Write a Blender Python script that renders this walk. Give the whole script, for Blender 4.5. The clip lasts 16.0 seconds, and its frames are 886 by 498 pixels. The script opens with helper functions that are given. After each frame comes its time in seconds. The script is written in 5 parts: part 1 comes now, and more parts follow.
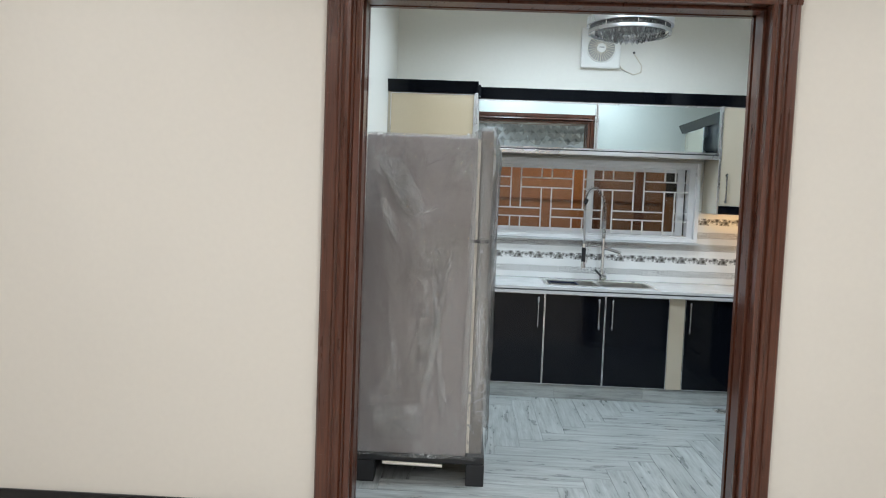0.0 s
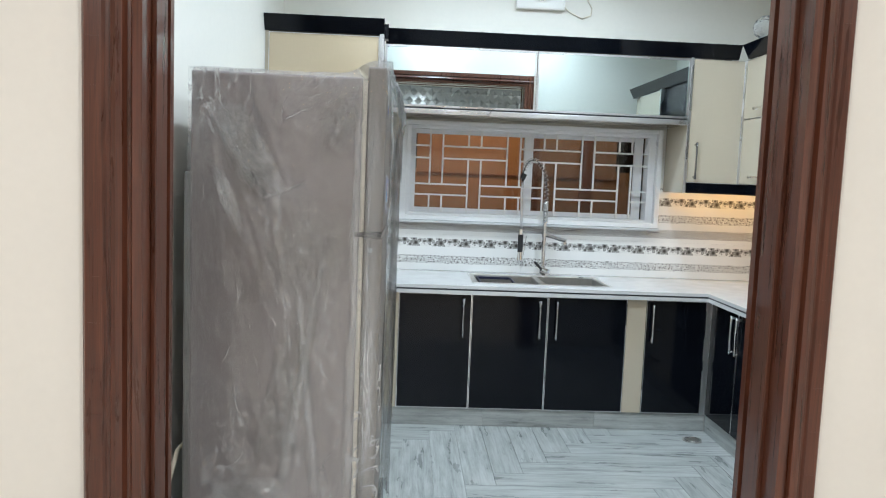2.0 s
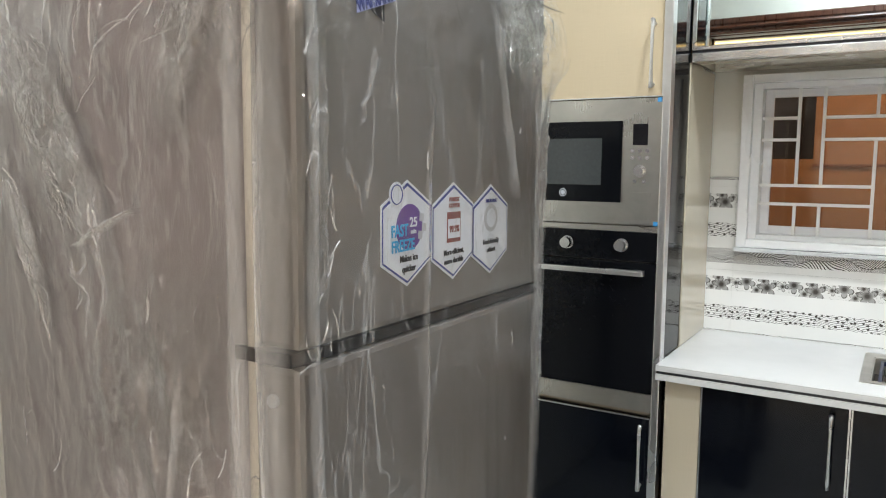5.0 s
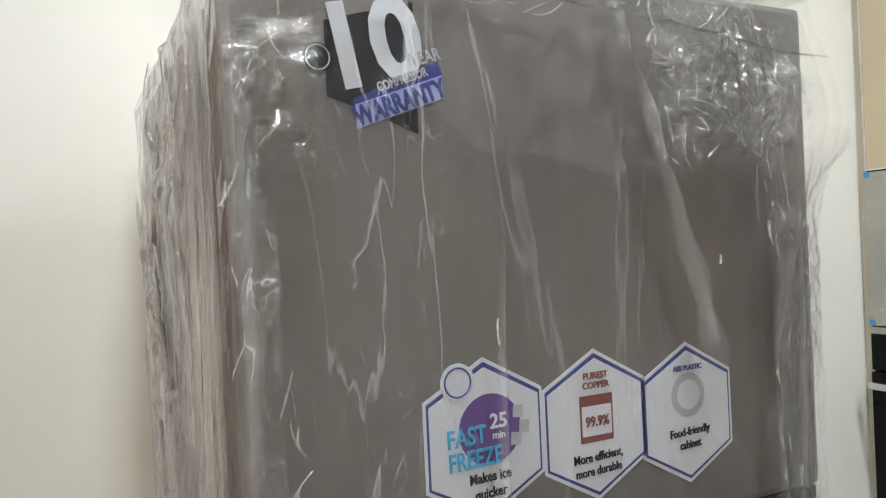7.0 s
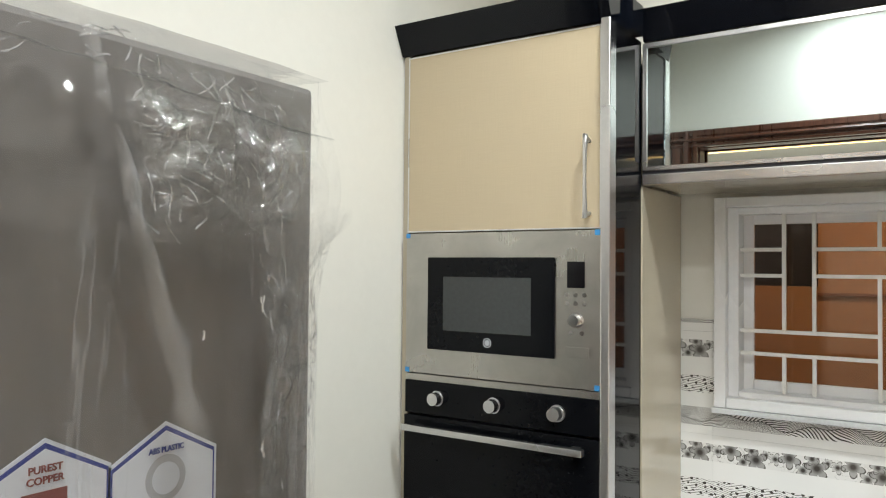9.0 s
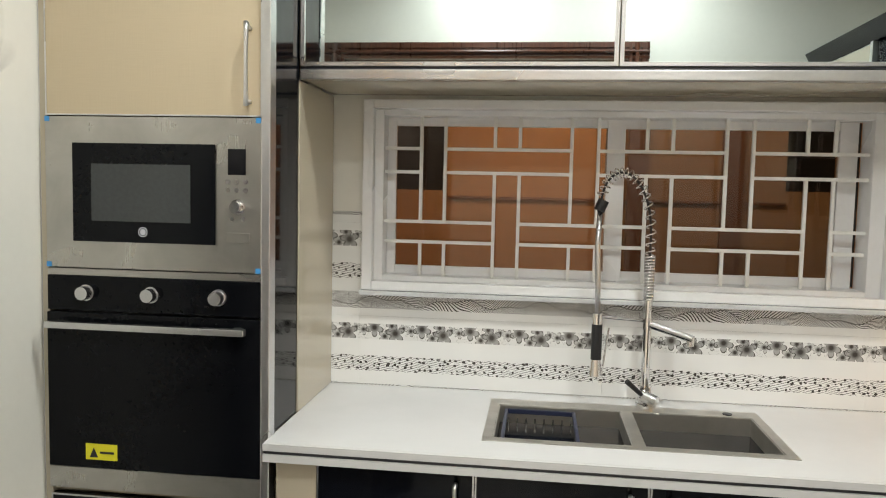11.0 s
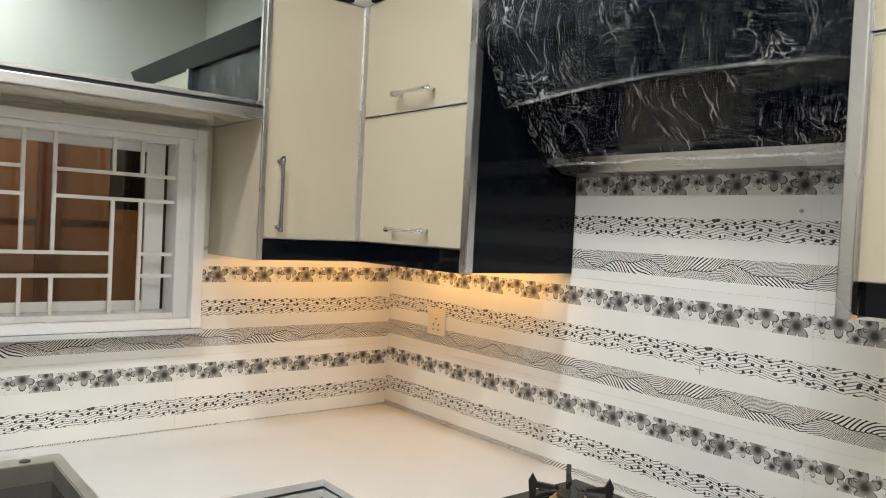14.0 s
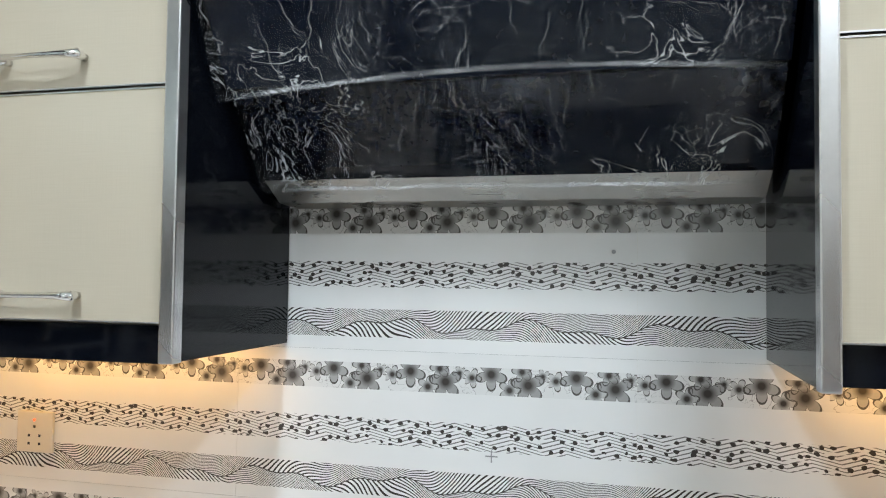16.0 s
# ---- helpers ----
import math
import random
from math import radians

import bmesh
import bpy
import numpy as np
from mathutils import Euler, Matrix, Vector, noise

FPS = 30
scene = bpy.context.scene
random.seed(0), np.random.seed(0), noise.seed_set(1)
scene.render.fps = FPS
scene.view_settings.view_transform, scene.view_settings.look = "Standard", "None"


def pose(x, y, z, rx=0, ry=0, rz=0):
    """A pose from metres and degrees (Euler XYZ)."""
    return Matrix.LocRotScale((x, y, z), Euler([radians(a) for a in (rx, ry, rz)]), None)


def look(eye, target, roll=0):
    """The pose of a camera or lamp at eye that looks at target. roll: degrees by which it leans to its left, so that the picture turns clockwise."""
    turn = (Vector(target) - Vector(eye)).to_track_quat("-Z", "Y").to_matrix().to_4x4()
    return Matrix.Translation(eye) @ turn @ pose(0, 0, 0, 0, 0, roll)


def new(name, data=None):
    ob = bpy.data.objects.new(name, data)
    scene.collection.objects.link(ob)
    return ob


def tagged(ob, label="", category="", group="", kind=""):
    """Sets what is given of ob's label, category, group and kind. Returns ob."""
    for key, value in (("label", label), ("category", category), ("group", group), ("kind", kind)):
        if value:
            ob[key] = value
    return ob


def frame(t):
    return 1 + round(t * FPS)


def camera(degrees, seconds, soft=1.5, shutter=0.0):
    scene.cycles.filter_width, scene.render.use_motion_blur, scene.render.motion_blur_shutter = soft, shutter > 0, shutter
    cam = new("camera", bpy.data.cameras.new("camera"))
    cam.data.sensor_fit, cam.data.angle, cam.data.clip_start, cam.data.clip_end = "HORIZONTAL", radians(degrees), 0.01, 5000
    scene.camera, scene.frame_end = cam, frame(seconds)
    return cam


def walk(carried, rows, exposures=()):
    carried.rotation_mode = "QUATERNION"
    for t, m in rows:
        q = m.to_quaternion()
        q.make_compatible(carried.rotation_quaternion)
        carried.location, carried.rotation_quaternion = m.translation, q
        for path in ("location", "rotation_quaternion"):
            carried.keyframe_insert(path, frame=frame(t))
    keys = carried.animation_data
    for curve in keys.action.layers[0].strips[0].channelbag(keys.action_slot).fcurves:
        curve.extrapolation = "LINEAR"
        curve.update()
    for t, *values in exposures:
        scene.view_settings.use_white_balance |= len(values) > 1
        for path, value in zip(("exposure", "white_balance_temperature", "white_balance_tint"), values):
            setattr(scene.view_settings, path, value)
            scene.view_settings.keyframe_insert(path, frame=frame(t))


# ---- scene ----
cam = camera(60.7, 16.0, soft=1.1)
PATH = [
    (0, (-0.7, -2.514, 1.446), (-0.773, -0.52, 1.31), 2.2),
    (0.5, (-0.645, -2.239, 1.458), (-0.683, -0.243, 1.337), 1.8),
    (1, (-0.665, -1.946, 1.442), (-0.64, 0.05, 1.309), 1.6),
    (1.5, (-0.63, -1.617, 1.429), (-0.538, 0.374, 1.27), 1.5),
    (2, (-0.524, -1.268, 1.433), (-0.429, 0.721, 1.245), 2.3),
    (2.5, (-0.463, -0.921, 1.425), (-0.33, 1.063, 1.211), 2.3),
    (3, (-0.342, -0.537, 1.417), (-0.217, 1.448, 1.205), 1.6),
    (3.5, (-0.244, -0.218, 1.414), (-0.241, 1.77, 1.198), 2.0),
    (4, (-0.174, 0.081, 1.413), (-0.367, 2.058, 1.18), 1.4),
    (4.5, (-0.055, 0.35, 1.433), (-0.67, 2.24, 1.206), 0.9),
    (6.8, (-0.03, 1.106, 1.52), (-1.816, 2.003, 1.454), -2.5),
    (7, (-0.031, 1.106, 1.535), (-1.82, 2.0, 1.521), -2.7),
    (7.5, (-0.031, 1.117, 1.566), (-1.779, 2.087, 1.591), -2.2),
    (8, (-0.019, 1.159, 1.571), (-1.61, 2.369, 1.615), -1.3),
    (8.5, (-0.003, 1.188, 1.574), (-1.366, 2.651, 1.629), -0.2),
    (9, (0.01, 1.208, 1.572), (-1.102, 2.87, 1.621), 0.5),
    (9.5, (-0.011, 1.205, 1.559), (-0.85, 3.02, 1.559), 1.0),
    (10, (-0.054, 1.174, 1.514), (-0.656, 3.079, 1.413), 1.2),
    (10.2, (-0.059, 1.161, 1.5), (-0.568, 3.09, 1.359), 1.3),
    (12.3, (0.131, 1.061, 1.487), (0.215, 3.054, 1.343), 0.3),
    (12.5, (0.129, 1.064, 1.497), (0.293, 3.052, 1.35), 0.4),
    (13, (0.175, 1.043, 1.496), (0.605, 2.992, 1.376), 1.1),
    (13.5, (0.211, 1.074, 1.507), (1.053, 2.885, 1.411), 2.4),
    (14, (0.173, 1.209, 1.513), (1.429, 2.765, 1.462), 2.9),
    (14.5, (0.177, 1.374, 1.512), (1.664, 2.711, 1.492), 3.2),
    (15, (0.288, 1.594, 1.527), (1.925, 2.741, 1.559), 3.1),
    (15.5, (0.339, 1.81, 1.533), (2.165, 2.623, 1.618), 1.9),
    (16, (0.395, 1.991, 1.541), (2.334, 2.474, 1.619), 0.7),
]
EXPOSURES = [
    (0, -0.15, 5950, 9),
    (2.5, 0.15, 6000, 9),
    (4.5, 0.28, 6700, 12),
    (7.5, 0.08, 6850, 14),
    (9, 0.06, 7050, 13),
    (10, 0.0, 7200, 13),
    (12.5, -0.05, 7600, 15),
    (14.5, 0.0, 7000, 13),
    (16, 0.1, 6300, 12),
]
walk(cam, [(t, look(eye, target, roll)) for t, eye, target, roll in PATH], EXPOSURES)

# ---- light ----
world = bpy.data.worlds.new("night")
scene.world = world
world.use_nodes = True
world.node_tree.nodes["Background"].inputs[0].default_value = (0.55, 0.6, 0.7, 1)
world.node_tree.nodes["Background"].inputs[1].default_value = 0.03


def area_lamp(name, x, y, z, power, sx, sy, colour, aim=(0, 0, -1), shape="RECTANGLE", spread=180):
    lamp = bpy.data.lights.new(name, "AREA")
    lamp.shape, lamp.size, lamp.size_y, lamp.energy, lamp.color = shape, sx, sy, power, colour
    lamp.spread = radians(spread)
    ob = new(name, lamp)
    ob.matrix_world = look((x, y, z), (x + aim[0], y + aim[1], z + aim[2]))
    return ob


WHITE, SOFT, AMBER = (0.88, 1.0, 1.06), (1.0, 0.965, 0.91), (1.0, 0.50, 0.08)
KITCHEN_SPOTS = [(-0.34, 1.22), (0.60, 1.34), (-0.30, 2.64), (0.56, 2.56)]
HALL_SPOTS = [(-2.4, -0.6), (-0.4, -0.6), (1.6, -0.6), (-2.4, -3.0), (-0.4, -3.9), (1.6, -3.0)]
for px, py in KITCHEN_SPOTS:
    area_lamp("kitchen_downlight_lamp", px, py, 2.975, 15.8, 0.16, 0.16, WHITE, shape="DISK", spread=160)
for px, py in HALL_SPOTS:
    area_lamp("hall_downlight_lamp", px, py, 2.975, 19 if py > -1 else 48, 0.16, 0.16, SOFT, shape="DISK", spread=165)
area_lamp("led_strip_lamp", 1.48, 3.50, 1.404, 0.55, 0.62, 0.02, AMBER)
area_lamp("led_strip_lamp", 1.775, 3.05, 1.404, 0.75, 0.02, 0.62, AMBER)
area_lamp("led_strip_lamp", 1.775, 1.35, 1.404, 0.75, 0.02, 0.62, AMBER)
area_lamp("yard_lamp", 0.3, 4.0, 2.9, 23, 1.6, 0.2, (1.0, 0.72, 0.45), aim=(0, 0.55, -1))

# ---- materials ----


class Nodes:
    """Short writing of node graphs."""

    def __init__(self, name):
        self.mat = bpy.data.materials.new(name)
        self.mat.use_nodes = True
        self.tree = self.mat.node_tree
        self.bsdf = self.tree.nodes["Principled BSDF"]
        self.out = self.tree.nodes["Material Output"]

    def link(self, value, socket):
        if isinstance(value, bpy.types.NodeSocket):
            self.tree.links.new(value, socket)
        else:
            socket.default_value = value

    def add(self, kind, **props):
        node = self.tree.nodes.new(kind)
        for key, value in props.items():
            if key == "operation":
                node.operation = value
            elif key == "blend_type":
                node.blend_type = value
            elif key == "data_type":
                node.data_type = value
            elif key == "feature":
                node.feature = value
            elif key == "voronoi_dimensions":
                node.voronoi_dimensions = value
            elif key == "noise_dimensions":
                node.noise_dimensions = value
        return node

    def m(self, op, a, b=0.0, c=0.0):
        node = self.add("ShaderNodeMath", operation=op)
        for k, v in enumerate((a, b, c)):
            self.link(v, node.inputs[k])
        return node.outputs[0]

    def coords(self, kind="Object"):
        return self.add("ShaderNodeTexCoord").outputs[kind]

    def mapped(self, vec, scale=(1, 1, 1), loc=(0, 0, 0)):
        node = self.add("ShaderNodeMapping")
        self.link(vec, node.inputs[0])
        node.inputs["Scale"].default_value = scale
        self.link(loc, node.inputs["Location"])
        return node.outputs[0]

    def noise(self, vec, scale=5.0, detail=3.0, rough=0.5, distort=0.0):
        node = self.add("ShaderNodeTexNoise")
        self.link(vec, node.inputs["Vector"])
        node.inputs["Scale"].default_value, node.inputs["Detail"].default_value = scale, detail
        node.inputs["Roughness"].default_value, node.inputs["Distortion"].default_value = rough, distort
        return node.outputs[0]

    def ramp(self, value, stops):
        node = self.add("ShaderNodeValToRGB")
        self.link(value, node.inputs[0])
        el = node.color_ramp.elements
        while len(el) < len(stops):
            el.new(0.5)
        for e, (p, col) in zip(el, stops):
            e.position, e.color = p, (*col, 1)
        return node.outputs[0]

    def span(self, value, a, b, lo=0.0, hi=1.0):
        node = self.add("ShaderNodeMapRange")
        for k, v in enumerate((value, a, b, lo, hi)):
            self.link(v, node.inputs[k])
        return node.outputs[0]

    def mix(self, fac, a, b, blend="MIX"):
        node = self.add("ShaderNodeMix", data_type="RGBA", blend_type=blend)
        self.link(fac, node.inputs[0])
        self.link(a if isinstance(a, bpy.types.NodeSocket) else (*a, 1), node.inputs[6])
        self.link(b if isinstance(b, bpy.types.NodeSocket) else (*b, 1), node.inputs[7])
        return node.outputs[2]

    def bump(self, height, strength=0.2, distance=0.002):
        node = self.add("ShaderNodeBump")
        node.inputs["Strength"].default_value, node.inputs["Distance"].default_value = strength, distance
        self.link(height, node.inputs["Height"])
        self.link(node.outputs[0], self.bsdf.inputs["Normal"])
        return node.outputs[0]

    def done(self, colour=None, rough=None, metal=None, coat=None, spec=None):
        for key, v in (("Base Color", colour), ("Roughness", rough), ("Metallic", metal), ("Coat Weight", coat), ("Specular IOR Level", spec)):
            if v is not None:
                self.link((*v, 1) if isinstance(v, tuple) and len(v) == 3 else v, self.bsdf.inputs[key])
        return self.mat


def plain(name, colour, rough=0.4, metal=0.0, vary=0.12, scale=14.0, bumpy=0.0, coat=0.0, stretch=(1, 1, 1)):
    """A surface with soft variation of tone and gloss at two scales."""
    n = Nodes(name)
    v = n.mapped(n.coords(), stretch)
    big, fine = n.noise(v, scale * 0.15, 2), n.noise(v, scale * 6, 4)
    tone = n.m("ADD", n.m("MULTIPLY", big, 0.6), n.m("MULTIPLY", fine, 0.4))
    k = n.span(tone, 0.3, 0.7, 1 - vary, 1 + vary)
    node = n.add("ShaderNodeMix", data_type="RGBA", blend_type="MULTIPLY")
    node.inputs[0].default_value = 1
    node.inputs[6].default_value = (*colour, 1)
    comb = n.add("ShaderNodeCombineColor")
    for k2 in range(3):
        n.link(k, comb.inputs[k2])
    n.link(comb.outputs[0], node.inputs[7])
    if bumpy:
        n.bump(fine, bumpy, 0.001)
    return n.done(node.outputs[2], n.span(big, 0.3, 0.7, max(rough * 0.8, 0.0), min(rough * 1.25, 1)), metal, coat)


def gloss_laminate(name, colour, weave, coat=0.3, spec=0.5):
    n = Nodes(name)
    v = n.coords()
    threads = n.m("ADD", n.noise(n.mapped(v, (900, 900, 12)), 1, 2), n.noise(n.mapped(v, (14, 14, 800)), 1, 2))
    tone = n.span(threads, 0.75, 1.25, 1 - weave, 1 + weave)
    col = n.mix(1.0, colour, (1, 1, 1), "MULTIPLY")
    comb = n.add("ShaderNodeCombineColor")
    for k in range(3):
        n.link(tone, comb.inputs[k])
    col = n.mix(1.0, col, comb.outputs[0], "MULTIPLY")
    smear = n.noise(v, 3.0, 4, 0.6, 0.4)
    n.bump(n.noise(v, 5, 1), 0.05, 0.002)
    return n.done(col, n.span(smear, 0.35, 0.7, 0.05, 0.16), 0.0, coat, spec)


def varnished_wood():
    n = Nodes("varnished_wood")
    v = n.coords()
    grain = n.noise(n.mapped(v, (30, 30, 1.6)), 1.5, 6, 0.6, 0.8)
    pores = n.noise(n.mapped(v, (260, 260, 7)), 1, 3)
    col = n.ramp(grain, [(0.3, (0.050, 0.015, 0.008)), (0.5, (0.085, 0.026, 0.013)), (0.72, (0.125, 0.040, 0.020))])
    col = n.mix(n.span(pores, 0.5, 0.75, 0, 0.5), col, (0.02, 0.008, 0.005))
    n.bump(pores, 0.15, 0.001)
    return n.done(col, n.span(grain, 0.3, 0.7, 0.24, 0.4), 0.0, 0.25)


def plank_tile():
    """Grey wood-look porcelain, weathered boards; the grain runs along the local x axis."""
    n = Nodes("wood_look_tile")
    info = n.add("ShaderNodeObjectInfo").outputs["Random"]
    shift = n.add("ShaderNodeCombineXYZ")
    n.link(n.m("MULTIPLY", info, 37.0), shift.inputs[0])
    n.link(n.m("MULTIPLY", info, 91.0), shift.inputs[1])
    v = n.mapped(n.coords(), (1, 1, 1), shift.outputs[0])
    streak = n.noise(n.mapped(v, (2.2, 34, 1)), 1.0, 6, 0.68, 0.35)
    cloud = n.noise(n.mapped(v, (3.5, 16, 1)), 1.0, 4, 0.6)
    worn = n.noise(n.mapped(v, (7, 30, 1)), 1.0, 5, 0.7, 0.3)
    fine = n.noise(n.mapped(v, (12, 260, 1)), 1.0, 3, 0.6)
    col = n.ramp(streak, [(0.30, (0.155, 0.165, 0.162)), (0.45, (0.275, 0.292, 0.288)), (0.58, (0.39, 0.412, 0.407)), (0.74, (0.54, 0.565, 0.56))])
    col = n.mix(n.span(cloud, 0.42, 0.72, 0, 0.7), col, (0.54, 0.572, 0.565))
    col = n.mix(n.span(worn, 0.58, 0.78, 0, 0.5), col, (0.12, 0.124, 0.12))
    col = n.mix(n.span(fine, 0.55, 0.75, 0, 0.25), col, (0.14, 0.145, 0.14))
    col = n.mix(n.span(info, 0.0, 1.0, 0.0, 0.35), col, (0.25, 0.262, 0.256))
    n.bump(streak, 0.2, 0.001)
    return n.done(col, n.span(cloud, 0.3, 0.7, 0.24, 0.4))


TILE_W, TILE_H = 0.815, 0.315


def printed_tile():
    """White wall tile printed with rows of flowers, stems with buds and feathers. UV is in metres: u along the wall, v up from the tile's lower edge."""
    n = Nodes("printed_wall_tile")
    sep = n.add("ShaderNodeSeparateXYZ")
    n.link(n.coords("UV"), sep.inputs[0])
    u, v = sep.outputs[0], sep.outputs[1]
    vt = n.m("FLOORED_MODULO", v, TILE_H)

    def band(lo, hi):
        return n.m("MULTIPLY", n.m("GREATER_THAN", vt, lo), n.m("LESS_THAN", vt, hi))

    # Flowers: a group of five repeats five times on each tile.
    gw = TILE_W / 5
    gu = n.m("FLOORED_MODULO", u, gw)
    ink = 0.0
    for fx, fy, r, turn, dark in ((0.052, 0.276, 0.034, 0.3, 0.5), (0.088, 0.247, 0.024, 1.2, 0.35), (0.124, 0.258, 0.036, 0.8, 0.55), (0.112, 0.283, 0.022, 2.0, 0.4),
                                  (0.014, 0.268, 0.021, 0.1, 0.28), (0.152, 0.276, 0.016, 0.6, 0.3)):
        dx, dy = n.m("SUBTRACT", gu, fx), n.m("SUBTRACT", vt, fy)
        rad = n.m("SQRT", n.m("ADD", n.m("MULTIPLY", dx, dx), n.m("MULTIPLY", dy, dy)))
        ang = n.m("ADD", n.m("ARCTAN2", dy, dx), turn)
        petal = n.m("MULTIPLY", n.m("ADD", n.m("MULTIPLY", n.m("ABSOLUTE", n.m("COSINE", n.m("MULTIPLY", ang, 2.5))), 0.55), 0.42), r)
        q = n.m("DIVIDE", rad, petal)
        inside = n.m("LESS_THAN", q, 1.0)
        core = n.span(n.m("DIVIDE", rad, r), 0.16, 0.52, 0.96, dark + 0.04)
        edge = n.m("MULTIPLY", n.m("GREATER_THAN", q, 0.88), 0.9)
        ink = n.m("MAXIMUM", ink, n.m("MULTIPLY", inside, n.m("MAXIMUM", core, edge)))
    line = n.m("ABSOLUTE", n.m("SUBTRACT", n.noise(n.mapped(n.coords("UV"), (40, 40, 1)), 1.0, 1, 0.5, 1.0), 0.5))
    ink = n.m("MAXIMUM", ink, n.m("MULTIPLY", n.m("LESS_THAN", line, 0.007), 0.5))
    ink = n.m("MAXIMUM", ink, 0.07)
    flower = n.m("MULTIPLY", ink, band(0.236, 0.289))

    # Stems with buds.
    cells = n.add("ShaderNodeTexVoronoi", voronoi_dimensions="2D")
    n.link(n.mapped(n.coords("UV"), (46, 60, 1)), cells.inputs["Vector"])
    cells.inputs["Scale"].default_value = 1
    cells.inputs["Randomness"].default_value = 0.75
    bud = n.m("LESS_THAN", cells.outputs["Distance"], n.span(n.noise(n.coords("UV"), 90, 0), 0.38, 0.62, 0.13, 0.29))
    saw = n.m("PINGPONG", n.m("ADD", u, n.m("MULTIPLY", v, 0.6)), 0.048)
    slant = n.m("ADD", n.m("MULTIPLY", v, 960.0), n.m("MULTIPLY", saw, 250.0))
    stems = n.m("GREATER_THAN", n.m("SINE", slant), 0.62)
    broken = n.m("GREATER_THAN", n.noise(n.mapped(n.coords("UV"), (20, 150, 1)), 1.0, 1), 0.37)
    dots = n.m("MULTIPLY", n.m("MAXIMUM", n.m("MULTIPLY", bud, 0.96), n.m("MULTIPLY", n.m("MULTIPLY", stems, broken), 0.8)), band(0.127, 0.179))

    # Feathers: combed lines that swing with a slow wave.
    swing = n.m("ADD", n.m("MULTIPLY", n.m("SINE", n.m("MULTIPLY", u, 23.13)), 0.5), n.m("MULTIPLY", n.m("SINE", n.m("MULTIPLY", u, 53.97)), 0.28))
    spine = n.m("ADD", 0.052, n.m("MULTIPLY", swing, 0.022))
    off = n.m("SUBTRACT", vt, spine)
    comb = n.m("ADD", n.m("MULTIPLY", u, 560.0), n.m("MULTIPLY", n.m("ABSOLUTE", off), -1250.0))
    comb = n.m("ADD", comb, n.m("MULTIPLY", n.m("MULTIPLY", off, n.m("SINE", n.m("MULTIPLY", u, 15.4))), 700.0))
    comb = n.m("ADD", comb, n.m("MULTIPLY", n.noise(n.mapped(n.coords("UV"), (6, 14, 1)), 1.0, 1), 22.0))
    hairs = n.m("MULTIPLY", n.m("GREATER_THAN", n.m("SINE", comb), 0.28), 0.97)
    rib = n.m("MULTIPLY", n.m("LESS_THAN", n.m("ABSOLUTE", off), 0.0011), 0.9)
    leaf = n.m("MULTIPLY", n.m("MAXIMUM", hairs, rib), band(0.026, 0.0825))

    total = n.m("MAXIMUM", n.m("MAXIMUM", flower, dots), leaf)
    mottled = n.noise(n.coords("UV"), 3.0, 3)
    paper = n.mix(n.span(mottled, 0.3, 0.7), (0.76, 0.76, 0.745), (0.83, 0.825, 0.81))
    col = n.mix(total, paper, (0.030, 0.023, 0.018))
    n.bump(n.noise(n.coords("UV"), 14, 2), 0.03, 0.002)
    return n.done(col, 0.12, 0.0, 0.0, 0.45)


def brushed_steel(name, tone=0.5, rough=0.32, along=(3, 3, 300)):
    n = Nodes(name)
    v = n.coords()
    scratch = n.noise(n.mapped(v, along), 1.0, 4)
    smear = n.noise(v, 6.0, 4, 0.6, 0.5)
    col = n.mix(n.span(smear, 0.35, 0.7), (tone * 1.06, tone * 1.03, tone * 0.97), (tone * 0.86, tone * 0.84, tone * 0.79))
    n.bump(scratch, 0.02, 0.0005)
    return n.done(col, n.span(n.m("ADD", n.m("MULTIPLY", smear, 0.85), n.m("MULTIPLY", scratch, 0.15)), 0.3, 0.7, rough * 0.75, rough * 1.3), 1.0)


